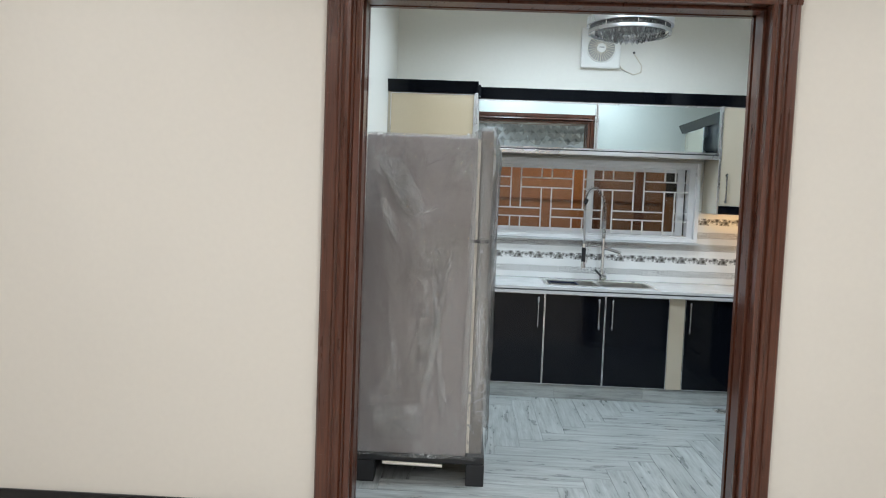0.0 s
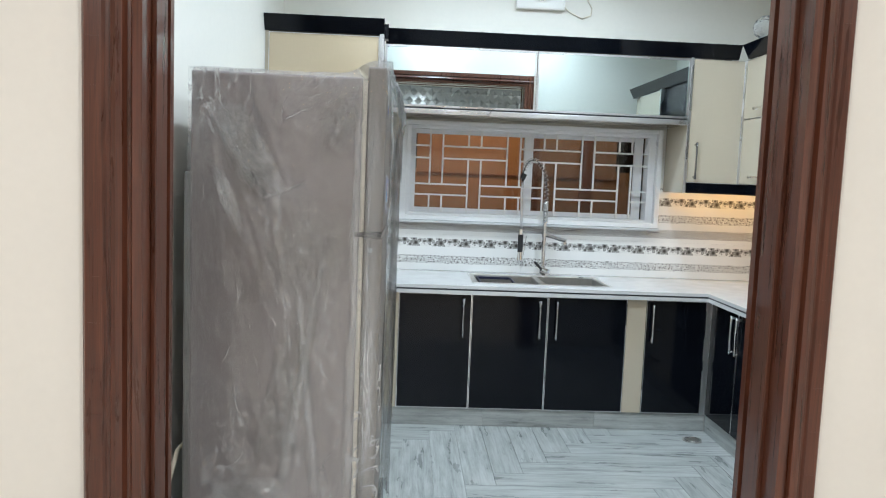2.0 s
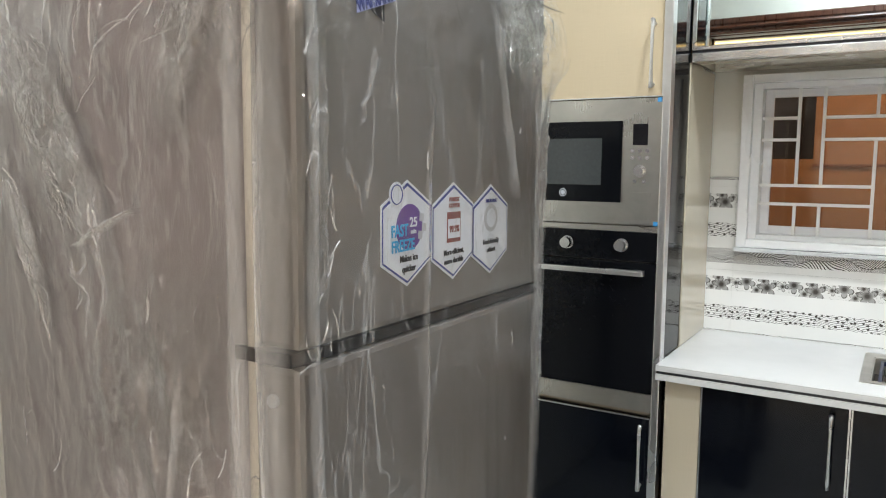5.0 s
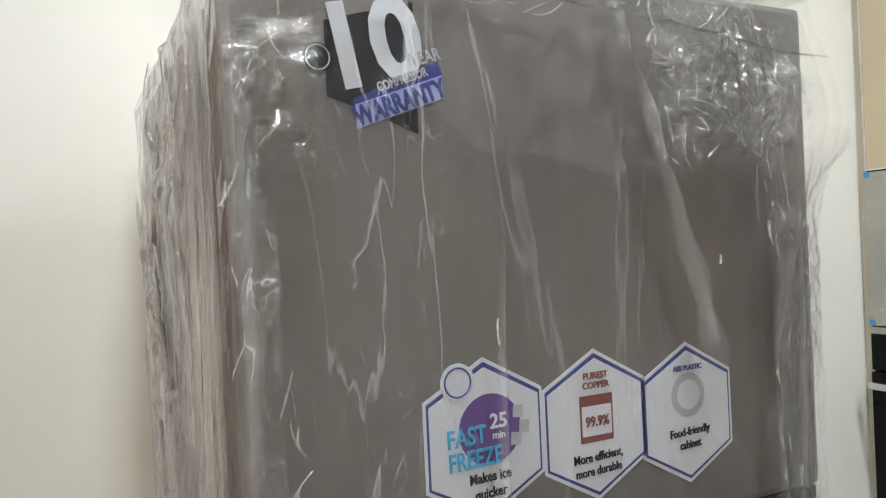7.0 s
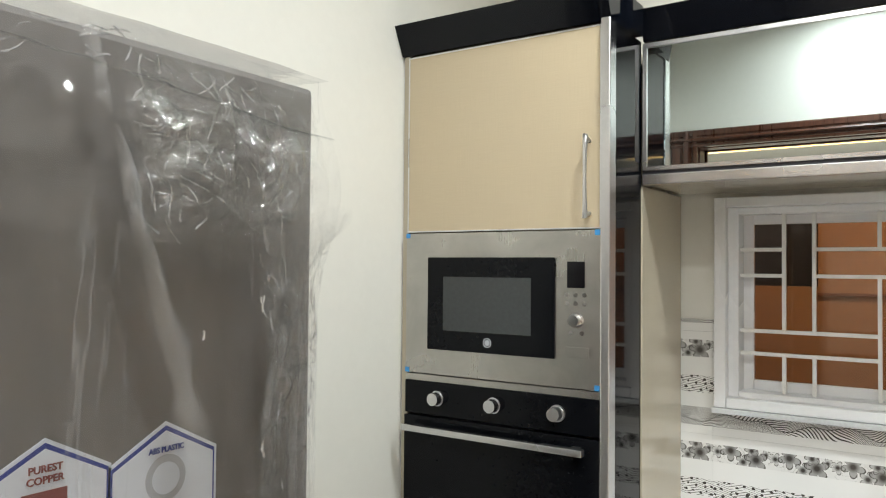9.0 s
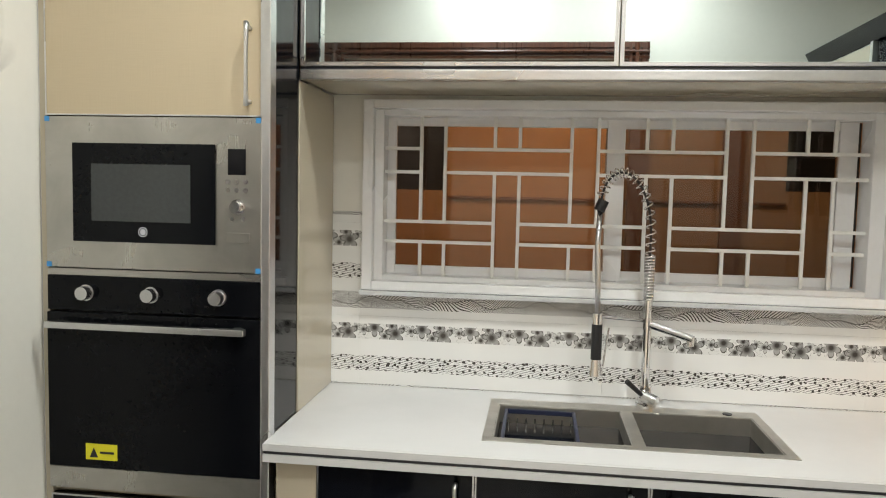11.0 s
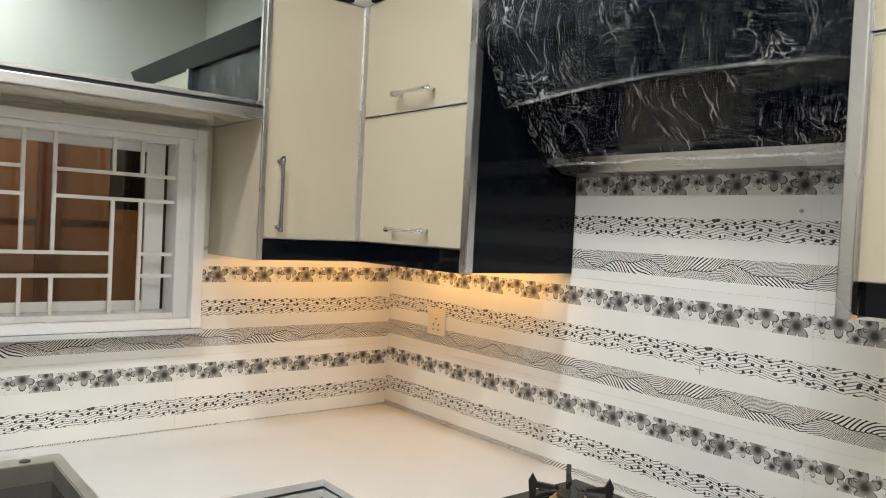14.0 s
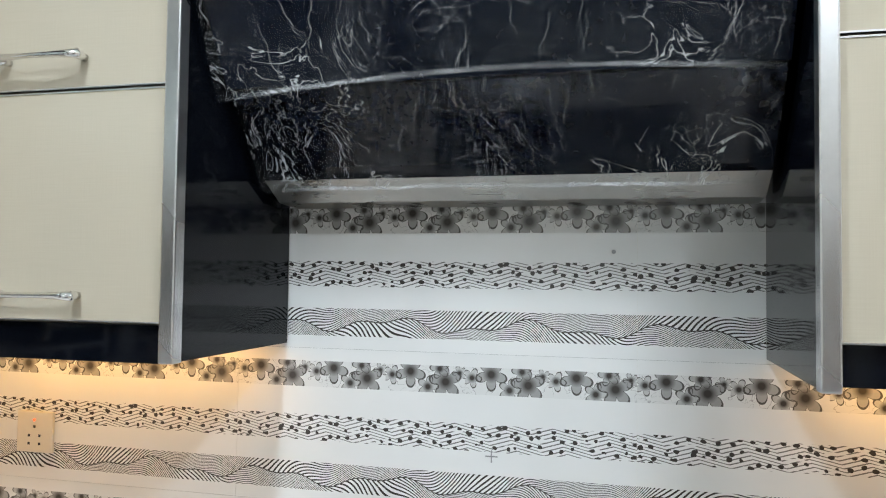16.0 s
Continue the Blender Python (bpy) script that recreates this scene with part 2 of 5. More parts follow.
def plastic_film(name, milky, crease, scale, stretch, relief=0.6, gloss=1.1, fade=False, rough=0.13, thin=0.035):
    """Thin clear wrap: mostly see-through, milky in the creases, where the white also stands in for caught light,
    glossy all over.
    """
    n = Nodes(name)
    v = n.mapped(n.coords(), stretch)
    a = n.noise(v, scale, 4, 0.55, 1.6)
    b = n.noise(v, scale * 3.1, 3, 0.6, 2.2)
    c = n.noise(v, scale * 0.35, 3, 0.5, 0.6)
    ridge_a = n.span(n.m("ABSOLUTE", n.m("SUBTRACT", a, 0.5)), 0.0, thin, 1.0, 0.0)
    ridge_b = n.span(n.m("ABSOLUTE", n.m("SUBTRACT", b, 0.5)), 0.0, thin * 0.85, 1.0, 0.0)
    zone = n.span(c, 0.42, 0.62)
    # Crease lines: reflected light painted as white along the ridges.
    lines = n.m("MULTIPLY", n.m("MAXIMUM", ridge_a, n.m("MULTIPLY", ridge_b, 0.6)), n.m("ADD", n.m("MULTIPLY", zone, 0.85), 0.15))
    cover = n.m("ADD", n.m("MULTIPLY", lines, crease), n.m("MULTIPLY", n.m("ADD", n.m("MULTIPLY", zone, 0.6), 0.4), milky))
    edge = 1.0
    if fade:
        sep = n.add("ShaderNodeSeparateXYZ")
        n.link(n.coords("UV"), sep.inputs[0])
        across, length = sep.outputs[1], sep.outputs[0]
        edge = n.m("MULTIPLY", n.m("MULTIPLY", across, n.m("SUBTRACT", 1.0, across)), 4.0)
        edge = n.m("MULTIPLY", edge, n.m("MINIMUM", n.m("MULTIPLY", n.m("MULTIPLY", length, n.m("SUBTRACT", 1.0, length)), 8.0), 1.0))
        cover = n.m("MULTIPLY", cover, edge)
    normal = n.bump(n.m("ADD", n.m("MULTIPLY", b, 0.35), n.m("MULTIPLY", a, 1.2)), relief, 0.012)
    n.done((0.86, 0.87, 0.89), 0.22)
    clear = n.add("ShaderNodeBsdfTransparent")
    clear.inputs[0].default_value = (0.985, 0.985, 0.985, 1)
    shine = n.add("ShaderNodeBsdfGlossy")
    shine.inputs["Roughness"].default_value = rough
    n.link(normal, shine.inputs["Normal"])
    fres = n.add("ShaderNodeFresnel")
    fres.inputs[0].default_value = 1.5
    n.link(normal, fres.inputs["Normal"])
    m1, m2 = n.add("ShaderNodeMixShader"), n.add("ShaderNodeMixShader")
    n.link(n.m("MINIMUM", cover, 0.9), m1.inputs[0])
    n.link(clear.outputs[0], m1.inputs[1])
    n.link(n.bsdf.outputs[0], m1.inputs[2])
    n.link(n.m("MULTIPLY", n.m("MINIMUM", n.m("MULTIPLY", fres.outputs[0], gloss), 0.8), edge), m2.inputs[0])
    n.link(m1.outputs[0], m2.inputs[1])
    n.link(shine.outputs[0], m2.inputs[2])
    n.link(m2.outputs[0], n.out.inputs[0])
    return n.mat


def glass(name, tint, rough=0.0):
    n = Nodes(name)
    clear = n.add("ShaderNodeBsdfTransparent")
    clear.inputs[0].default_value = (*tint, 1)
    shine = n.add("ShaderNodeBsdfGlossy")
    shine.inputs["Roughness"].default_value = rough
    fres = n.add("ShaderNodeFresnel")
    fres.inputs[0].default_value = 1.5
    m1 = n.add("ShaderNodeMixShader")
    n.link(fres.outputs[0], m1.inputs[0])
    n.link(clear.outputs[0], m1.inputs[1])
    n.link(shine.outputs[0], m1.inputs[2])
    n.link(m1.outputs[0], n.out.inputs[0])
    return n.mat


def lit(name, colour, strength):
    n = Nodes(name)
    n.bsdf.inputs["Emission Color"].default_value = (*colour, 1)
    n.bsdf.inputs["Emission Strength"].default_value = strength
    return n.done(colour, 0.5)


def crystal():
    n = Nodes("crystal")
    n.bsdf.inputs["Transmission Weight"].default_value = 0.9
    n.bsdf.inputs["IOR"].default_value = 1.5
    return n.done((0.93, 0.95, 0.97), 0.03)


PAINT_HALL = plain("cream_wall_paint", (0.73, 0.69, 0.63), 0.55, vary=0.025, scale=6, bumpy=0.05)
PAINT = plain("off_white_wall_paint", (0.76, 0.74, 0.68), 0.5, vary=0.025, scale=6, bumpy=0.05)
CEIL = plain("ceiling_paint", (0.82, 0.82, 0.80), 0.7, vary=0.02)
WOOD = varnished_wood()
BEIGE = gloss_laminate("beige_gloss_laminate", (0.51, 0.45, 0.35), 0.02)
TAN = gloss_laminate("tan_linen_laminate", (0.55, 0.45, 0.31), 0.028)
BLACK = gloss_laminate("black_gloss_laminate", (0.003, 0.004, 0.007), 0.1, 0.0, 0.22)
BLACK_GLASS = plain("black_glass", (0.004, 0.0045, 0.006), 0.05, vary=0.2)
BLACK_GLASS.node_tree.nodes["Principled BSDF"].inputs["Specular IOR Level"].default_value = 0.16
ALU = plain("aluminium_profile", (0.68, 0.68, 0.69), 0.28, 1.0, vary=0.06)
# Chrome whose dark reflections are put into the base colour.
CHROME_REFLECTING_DARK = plain("chrome_reflecting_dark", (0.30, 0.30, 0.31), 0.18, 1.0, vary=0.05)
CHROME = plain("chrome", (0.82, 0.82, 0.83), 0.10, 1.0, vary=0.05)
STEEL = brushed_steel("stainless_steel", 0.50, 0.30, (300, 3, 3))
SINK_STEEL = brushed_steel("sink_steel", 0.60, 0.38, (4, 250, 4))
MIRROR = plain("mirror_silver", (0.63, 0.73, 0.745), 0.0, 1.0, vary=0.01)
QUARTZ = plain("white_quartz", (0.60, 0.60, 0.60), 0.16, vary=0.02, scale=60)
GROOVE = plain("dark_groove", (0.03, 0.032, 0.04), 0.4)
TILE = printed_tile()
GROUT = plain("grout", (0.62, 0.61, 0.58), 0.8, vary=0.1, scale=40)
FLOOR_TILE = plank_tile()
FLOOR_GROUT = plain("floor_grout", (0.40, 0.41, 0.40), 0.8, vary=0.1, scale=40)
SKIRT = plain("black_skirting", (0.01, 0.01, 0.012), 0.12)
UPVC = plain("white_upvc", (0.82, 0.82, 0.83), 0.3, vary=0.04, scale=10)
GRILLE = plain("white_enamel", (0.80, 0.80, 0.78), 0.35, vary=0.04)
FRIDGE = plain("graphite_fridge_steel", (0.235, 0.215, 0.205), 0.45, 0.15, vary=0.12, scale=8, stretch=(1, 1, 0.15))
FRIDGE_SIDE = plain("grey_fridge_side", (0.37, 0.34, 0.345), 0.45, 0.0, vary=0.08, scale=8)
TRIM = plain("pale_door_gasket", (0.80, 0.76, 0.68), 0.4, 0.0)
DARK = plain("dark_plastic", (0.016, 0.016, 0.018), 0.45)
WHITE_PLASTIC = plain("white_plastic", (0.80, 0.79, 0.76), 0.35, vary=0.03)
IVORY = plain("ivory_plastic", (0.72, 0.66, 0.55), 0.35, vary=0.03)
GREY = plain("grey_plastic", (0.30, 0.30, 0.30), 0.45)
NAVY = plain("navy_plastic", (0.012, 0.018, 0.05), 0.4)
STICKER = plain("white_sticker", (0.80, 0.83, 0.90), 0.3, vary=0.03)
INK_BLUE = plain("blue_ink", (0.05, 0.07, 0.30), 0.35)
INK_PALE = plain("pale_blue_ink", (0.38, 0.42, 0.75), 0.35)
INK_BLACK = plain("black_ink", (0.012, 0.013, 0.02), 0.35)
INK_GREY = plain("silver_ink", (0.55, 0.56, 0.60), 0.3)
INK_RED = plain("brown_red_ink", (0.28, 0.08, 0.07), 0.4)
INK_PURPLE = plain("purple_ink", (0.16, 0.08, 0.32), 0.35)
INK_TEAL = plain("teal_ink", (0.06, 0.45, 0.78), 0.35)
YELLOW = plain("yellow_label", (0.80, 0.72, 0.03), 0.4, vary=0.04)
BLUE_TAPE = plain("blue_tape", (0.04, 0.28, 0.62), 0.4)
IRON = plain("cast_iron", (0.012, 0.012, 0.013), 0.5, bumpy=0.2)
BRASS = plain("brass_burner", (0.55, 0.38, 0.14), 0.3, 0.9)
YARD = plain("terracotta_plaster", (0.42, 0.245, 0.125), 0.7, vary=0.18, scale=5, bumpy=0.2)
YARD_DARK = plain("brown_yard_door", (0.22, 0.10, 0.05), 0.4, vary=0.2, scale=6)
TINT = glass("brown_tinted_glass", (0.80, 0.76, 0.72))
TINT_FAR = glass("grey_tinted_glass", (0.62, 0.64, 0.66))
FILM = plastic_film("fridge_wrap", 0.020, 0.24, 4.2, (1.5, 1.5, 0.35), 0.24, 0.55, rough=0.08, thin=0.012)
FILM_SIDE = plastic_film("fridge_wrap_side", 0.085, 0.62, 4.4, (1.8, 1.8, 0.8), 0.5, 1.8, rough=0.09, thin=0.015)
FILM_SCAR = plastic_film("fridge_wrap_crushed_fold", 0.32, 0.7, 16.0, (1, 1, 1), 0.6, 2.4, True, 0.06, 0.02)
FILM_PLEAT = plastic_film("fridge_wrap_pleated", 0.34, 0.3, 9.0, (3, 3, 0.3), 0.4, 1.2, True, 0.1, 0.03)
FILM_FOLD = plastic_film("fridge_wrap_folded", 0.20, 0.35, 14.0, (1.5, 1.5, 0.4), 0.5, 1.3, True, 0.10, 0.016)
FILM_CRUMPLE = plastic_film("fridge_wrap_crumpled", 0.045, 0.55, 20.0, (1, 1, 1), 0.5, 3.0, True, 0.05, 0.014)
# The milky white puts the glints on sharp creases into the colour.
FILM_GLINT = plastic_film("fridge_wrap_crease_glints", 0.42, 0.6, 30.0, (1, 1, 1), 0.2, 6.0, True, 0.08)
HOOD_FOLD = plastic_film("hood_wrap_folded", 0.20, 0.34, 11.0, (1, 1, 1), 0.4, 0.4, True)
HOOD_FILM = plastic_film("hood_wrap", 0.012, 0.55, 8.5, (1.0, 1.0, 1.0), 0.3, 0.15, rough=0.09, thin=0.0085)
HOOD_GLASS = plain("navy_black_glass", (0.003, 0.005, 0.012), 0.05, vary=0.2)
HOOD_GLASS.node_tree.nodes["Principled BSDF"].inputs["Specular IOR Level"].default_value = 0.22
CRYSTAL = crystal()
DRUM = plain("grey_polished_drum", (0.74, 0.75, 0.77), 0.3, 0.9)
LAMP_DISC = lit("lamp_disc", (1.0, 0.97, 0.92), 9.0)
LED = lit("amber_led", (1.0, 0.6, 0.22), 6.0)
PANEL3D = plain("silver_wall_panel", (0.42, 0.44, 0.47), 0.25, 0.5, vary=0.15)
SCREEN = plain("dark_display", (0.004, 0.004, 0.006), 0.08)

# ---- building helpers ----


def put(bm, x0, x1, y0, y1, z0, z1, bevel=0.0):
    """Adds a box, with softened edges where bevel is given."""
    made = bmesh.ops.create_cube(bm, size=1)["verts"]
    for v in made:
        v.co = Vector(((x0 + x1) / 2 + v.co.x * (x1 - x0), (y0 + y1) / 2 + v.co.y * (y1 - y0), (z0 + z1) / 2 + v.co.z * (z1 - z0)))
    if bevel:
        edges = list({e for v in made for e in v.link_edges})
        bmesh.ops.bevel(bm, geom=edges, offset=bevel, segments=2, affect="EDGES", profile=0.6)
    return bm


def block(*args, bevel=0.002):
    return put(bmesh.new(), *args, bevel=bevel)


def rod(bm, a, b, r, r2=None, sides=14):
    """A cylinder or cone between two points."""
    a, b = Vector(a), Vector(b)
    d = b - a
    m = Matrix.Translation((a + b) / 2) @ d.to_track_quat("Z", "Y").to_matrix().to_4x4()
    bmesh.ops.create_cone(bm, cap_ends=True, segments=sides, radius1=r, radius2=r if r2 is None else r2, depth=d.length, matrix=m)
    return bm


def tube(bm, path, r, sides=8):
    """A round tube along a list of points; r is one radius or one for each point."""
    radii = r if isinstance(r, list) else [r] * len(path)
    rings = []
    side = Vector((0.31, 0.87, 0.38))
    for i, p in enumerate(path):
        p = Vector(p)
        d = (Vector(path[min(i + 1, len(path) - 1)]) - Vector(path[max(i - 1, 0)])).normalized()
        a = (side - d * side.dot(d)).normalized()
        side = a
        b = d.cross(a)
        rings.append([bm.verts.new(p + (a * math.cos(k * math.tau / sides) + b * math.sin(k * math.tau / sides)) * radii[i]) for k in range(sides)])
    for q, w in zip(rings, rings[1:]):
        for k in range(sides):
            bm.faces.new((q[k], q[(k + 1) % sides], w[(k + 1) % sides], w[k]))
    bm.faces.new(rings[0][::-1])
    bm.faces.new(rings[-1])
    return bm


def ring(bm, centre, axis, r, thick, segs=40, sides=8):
    q = Vector(axis).to_track_quat("Z", "Y")
    pts = [Vector(centre) + q @ Vector((r * math.cos(k * math.tau / segs), r * math.sin(k * math.tau / segs), 0)) for k in range(segs)]
    rows = []
    for k, p in enumerate(pts):
        out = (p - Vector(centre)).normalized()
        up = q @ Vector((0, 0, 1))
        rows.append([bm.verts.new(p + (out * math.cos(s * math.tau / sides) + up * math.sin(s * math.tau / sides)) * thick) for s in range(sides)])
    for k in range(segs):
        a, b = rows[k], rows[(k + 1) % segs]
        for s in range(sides):
            bm.faces.new((a[s], a[(s + 1) % sides], b[(s + 1) % sides], b[s]))
    return bm


def prism(bm, outline, axis, lo, hi):
    """An outline of 2D points, extruded along x or y."""
    def place(p, t):
        return (t, p[0], p[1]) if axis == "x" else (p[0], t, p[1]) if axis == "y" else (p[0], p[1], t)
    a = [bm.verts.new(place(p, lo)) for p in outline]
    b = [bm.verts.new(place(p, hi)) for p in outline]
    bm.faces.new(a)
    bm.faces.new(b[::-1])
    for k in range(len(outline)):
        j = (k + 1) % len(outline)
        bm.faces.new((a[j], a[k], b[k], b[j]))
    bmesh.ops.recalc_face_normals(bm, faces=bm.faces)
    return bm


def mesh_of(name, bm, material, smooth=False):
    me = bpy.data.meshes.new(name)
    bm.to_mesh(me)
    bm.free()
    me.materials.append(material)
    if smooth:
        for p in me.polygons:
            p.use_smooth = True
    return me


BASES = {}


def thing(name, base, label, category, group="", kind=""):
    ob = new(name)
    ob.location = base
    ob.empty_display_size = 0.1
    BASES[ob] = Vector(base)
    return tagged(ob, label, category, group, kind)


def part(name, bm, material, parent, label="", smooth=False):
    """One mesh under a thing or a part; the bmesh is in world coordinates."""
    root = parent
    while root.parent:
        root = root.parent
    base = BASES.get(root, Vector())
    bmesh.ops.translate(bm, verts=bm.verts, vec=-base)
    ob = new(name, mesh_of(name, bm, material, smooth))
    ob.parent = parent
    return tagged(ob, label)


def solid(name, bm, material, label="", category="", kind="structure", group="", smooth=False):
    """A thing that is one mesh, or a piece of the setting."""
    ob = new(name, mesh_of(name, bm, material, smooth))
    return tagged(ob, label, category, group, kind)


def letters(text, size, right, up, at, material, parent, name="lettering", depth=0.0004, shear=0.0, wide=1.0, bold=0.018):
    """Lettering in the built-in font, centred on a point, lying in the plane of right and up."""
    cu = bpy.data.curves.new("text", "FONT")
    cu.body, cu.size, cu.align_x, cu.align_y, cu.extrude, cu.shear, cu.offset = text, size, "CENTER", "CENTER", depth, shear, size * bold
    cu.resolution_u = 3
    ob = bpy.data.objects.new("text", cu)
    scene.collection.objects.link(ob)
    bpy.context.view_layer.update()
    me = bpy.data.meshes.new_from_object(ob.evaluated_get(bpy.context.evaluated_depsgraph_get()))
    bpy.data.objects.remove(ob)
    r, u = Vector(right).normalized(), Vector(up).normalized()
    m = Matrix((r * wide, u, r.cross(u))).transposed().to_4x4()
    root = parent
    while root.parent:
        root = root.parent
    m.translation = Vector(at) - BASES[root]
    me.transform(m)
    me.materials.clear()
    me.materials.append(material)
    made = new(name, me)
    made.parent = parent
    return made


def bow_handle(parent, x, y, z0, z1, out, material=ALU, label="curved chrome handle"):
    """An upright bow handle on two feet; out is the direction away from the door."""
    o, foot = Vector(out), Vector((x, y, 0))
    path = [foot + Vector((0, 0, z1 - 0.012)), foot + o * 0.020 + Vector((0, 0, z1 - 0.010)), foot + o * 0.026 + Vector((0, 0, z1 - 0.002))]
    for k in range(1, 10):
        a = k / 10
        path.append(foot + o * (0.026 + 0.004 * math.sin(math.pi * a)) + Vector((0, 0, z1 + (z0 - z1) * a)))
    path += [foot + o * 0.026 + Vector((0, 0, z0 + 0.002)), foot + o * 0.020 + Vector((0, 0, z0 + 0.010)), foot + Vector((0, 0, z0 + 0.012))]
    radii = [0.006, 0.007, 0.0078] + [0.0048 + 0.0024 * abs(k / 5 - 1) ** 2 for k in range(1, 10)] + [0.0078, 0.007, 0.006]
    return part("handle", tube(bmesh.new(), path, radii, 10), material, parent, label, True)


def bar_handle(parent, x, y, z, half, out):
    """A level bar handle along y on two feet."""
    ends = [(x, y - half + 0.008, z), (x - out * 0.7, y - half + 0.004, z), (x - out, y - half - 0.002, z)]
    mids = [(x - out - 0.004 * math.sin(math.pi * k / 8), y - half + 2 * half * k / 8, z) for k in range(1, 8)]
    path = ends + mids + [(a, 2 * y - b, c) for a, b, c in ends[::-1]]
    radii = [0.0065, 0.008, 0.0088] + [0.0046 + 0.003 * abs(k / 4 - 1) ** 2 for k in range(1, 8)] + [0.0088, 0.008, 0.0065]
    return part("handle", tube(bmesh.new(), path, radii, 10), CHROME, parent, "bowed chrome handle with flared ends", True)


def edging(parent, axis, at, a0, a1, z0, z1, face, w=0.006, material=ALU):
    """A slim metal strip round a door's face. axis: 'x' when the door spans x at y=at, else it spans y at x=at."""
    bm = bmesh.new()
    lo, hi = min(at, at + face), max(at, at + face)
    for p, q, r, s in ((a0, a0 + w, z0, z1), (a1 - w, a1, z0, z1), (a0 + w, a1 - w, z0, z0 + w), (a0 + w, a1 - w, z1 - w, z1)):
        if axis == "x":
            put(bm, p, q, lo, hi, r, s)
        else:
            put(bm, lo, hi, p, q, r, s)
    return part("edge_trim", bm, material, parent, "slim aluminium edging")


# ---- setting ----
XL, XR, YB, YD, YH, ZC = -1.345, 1.85, 3.606, 0.86, 0.67, 3.0
solid("floor", block(XL - 0.2, XR + 0.2, YH, YB + 0.2, -0.1, -0.008, bevel=0), FLOOR_GROUT, "pale grout bed under grey wood-look floor tiles", "floor")
floor_ob = bpy.data.objects["floor"]
solid("hall_floor", block(-5.2, 4.2, -5.2, YH, -0.1, 0, bevel=0), plain("hall_tile", (0.55, 0.52, 0.47), 0.12, vary=0.06), "glossy pale tiled hall floor", "floor")
solid("ceiling", block(XL - 0.2, XR + 0.2, YD - 0.19, YB + 0.2, ZC, ZC + 0.1, bevel=0), CEIL, "plain white painted kitchen ceiling", "ceiling")
solid("hall_ceiling", block(-5.2, 4.2, -5.2, YD - 0.194, ZC, ZC + 0.1, bevel=0), CEIL, "plain white painted hall ceiling", "ceiling")
solid("wall_west", block(XL - 0.2, XL, YD, YB + 0.2, -0.02, ZC, bevel=0), PAINT, "off-white painted kitchen side wall", "wall")
solid("wall_east", block(XR + 0.006, XR + 0.2, YD, YB + 0.2, -0.02, ZC, bevel=0), PAINT, "off-white painted kitchen wall behind the hob", "wall")
WX0, WX1, WZ0, WZ1 = -0.555, 1.07, 1.185, 1.765
bm = bmesh.new()
put(bm, XL, WX0, YB, YB + 0.2, -0.02, ZC)
put(bm, WX1, XR + 0.006, YB, YB + 0.2, -0.02, ZC)
put(bm, WX0, WX1, YB, YB + 0.2, -0.02, WZ0)
put(bm, WX0, WX1, YB, YB + 0.2, WZ1, ZC)
solid("wall_north", bm, PAINT, "off-white painted kitchen wall with a wide window", "wall")
DX0, DX1, DZ = -1.196, 0.492, 2.285
bm = bmesh.new()
put(bm, -5.2, DX0 - 0.03, YH, YD, -0.02, ZC)
put(bm, DX1 + 0.03, 4.2, YH, YD, -0.02, ZC)
put(bm, DX0 - 0.03, DX1 + 0.03, YH, YD, DZ + 0.03, ZC)
solid("wall_south", bm, PAINT_HALL, "cream painted wall round the wide kitchen doorway", "wall")
solid("wall_hall_west", block(-5.4, -5.2, -5.2, YH, -0.02, ZC, bevel=0), PAINT_HALL, "cream painted hall side wall", "wall")
solid("wall_hall_east", block(4.2, 4.4, -5.2, YH, -0.02, ZC, bevel=0), PAINT_HALL, "cream painted hall side wall", "wall")
solid("wall_hall_south", block(-5.4, 4.4, -5.4, -5.2, -0.02, ZC, bevel=0), PAINT_HALL, "cream painted hall end wall", "wall")
bm = bmesh.new()
put(bm, -5.2, -1.342, YH - 0.014, YH, 0, 0.095, 0.003)
put(bm, 0.596, 4.2, YH - 0.014, YH, 0, 0.095, 0.003)
solid("baseboard", bm, SKIRT, "glossy black stone skirting along the cream wall", "skirting")

# Door lining: moulded hardwood casing on both faces and a rebated jamb.
surround = thing("door_1", (-0.36, YH, 0), "dark red-brown varnished hardwood doorway lining without a leaf", "door frame", kind="structure")
PROFILE = [(0.0, -0.030), (0.022, -0.034), (0.030, -0.022), (0.038, -0.022), (0.046, -0.036), (0.060, -0.042), (0.074, -0.036), (0.080, -0.024), (0.090, -0.024), (0.098, -0.030),
           (0.140, -0.030), (0.148, -0.022), (0.148, 0.0), (0.0, 0.0)]


def casing(face, sign):
    for side, x_in, d in (("left", DX0, -1), ("right", DX1, 1)):
        bm = bmesh.new()
        pts = [(x_in + d * (p * (1.0 if d < 0 else 0.76) - 0.012), face + sign * q) for p, q in PROFILE]
        prism(bm, pts, "z", 0.0, DZ + (0.134 if sign > 0 else 0.080))
        for z in [0.09 + 0.118 * k for k in range(20)]:
            if sign > 0:
                xa, xb = sorted((x_in + d * (0.092 if d < 0 else 0.068), x_in + d * (0.124 if d < 0 else 0.090)))
                put(bm, xa, xb, face - 0.0308, face - 0.029, z, z + 0.0015)
        part("casing", bm, WOOD, surround)
    bm = bmesh.new()
    pts = [(face + sign * q * 1.04, DZ + (p if sign > 0 else p * 0.66) - 0.012) for p, q in PROFILE]
    prism(bm, pts, "x", DX0 - 0.139, DX1 + 0.103)
    part("casing", bm, WOOD, surround)


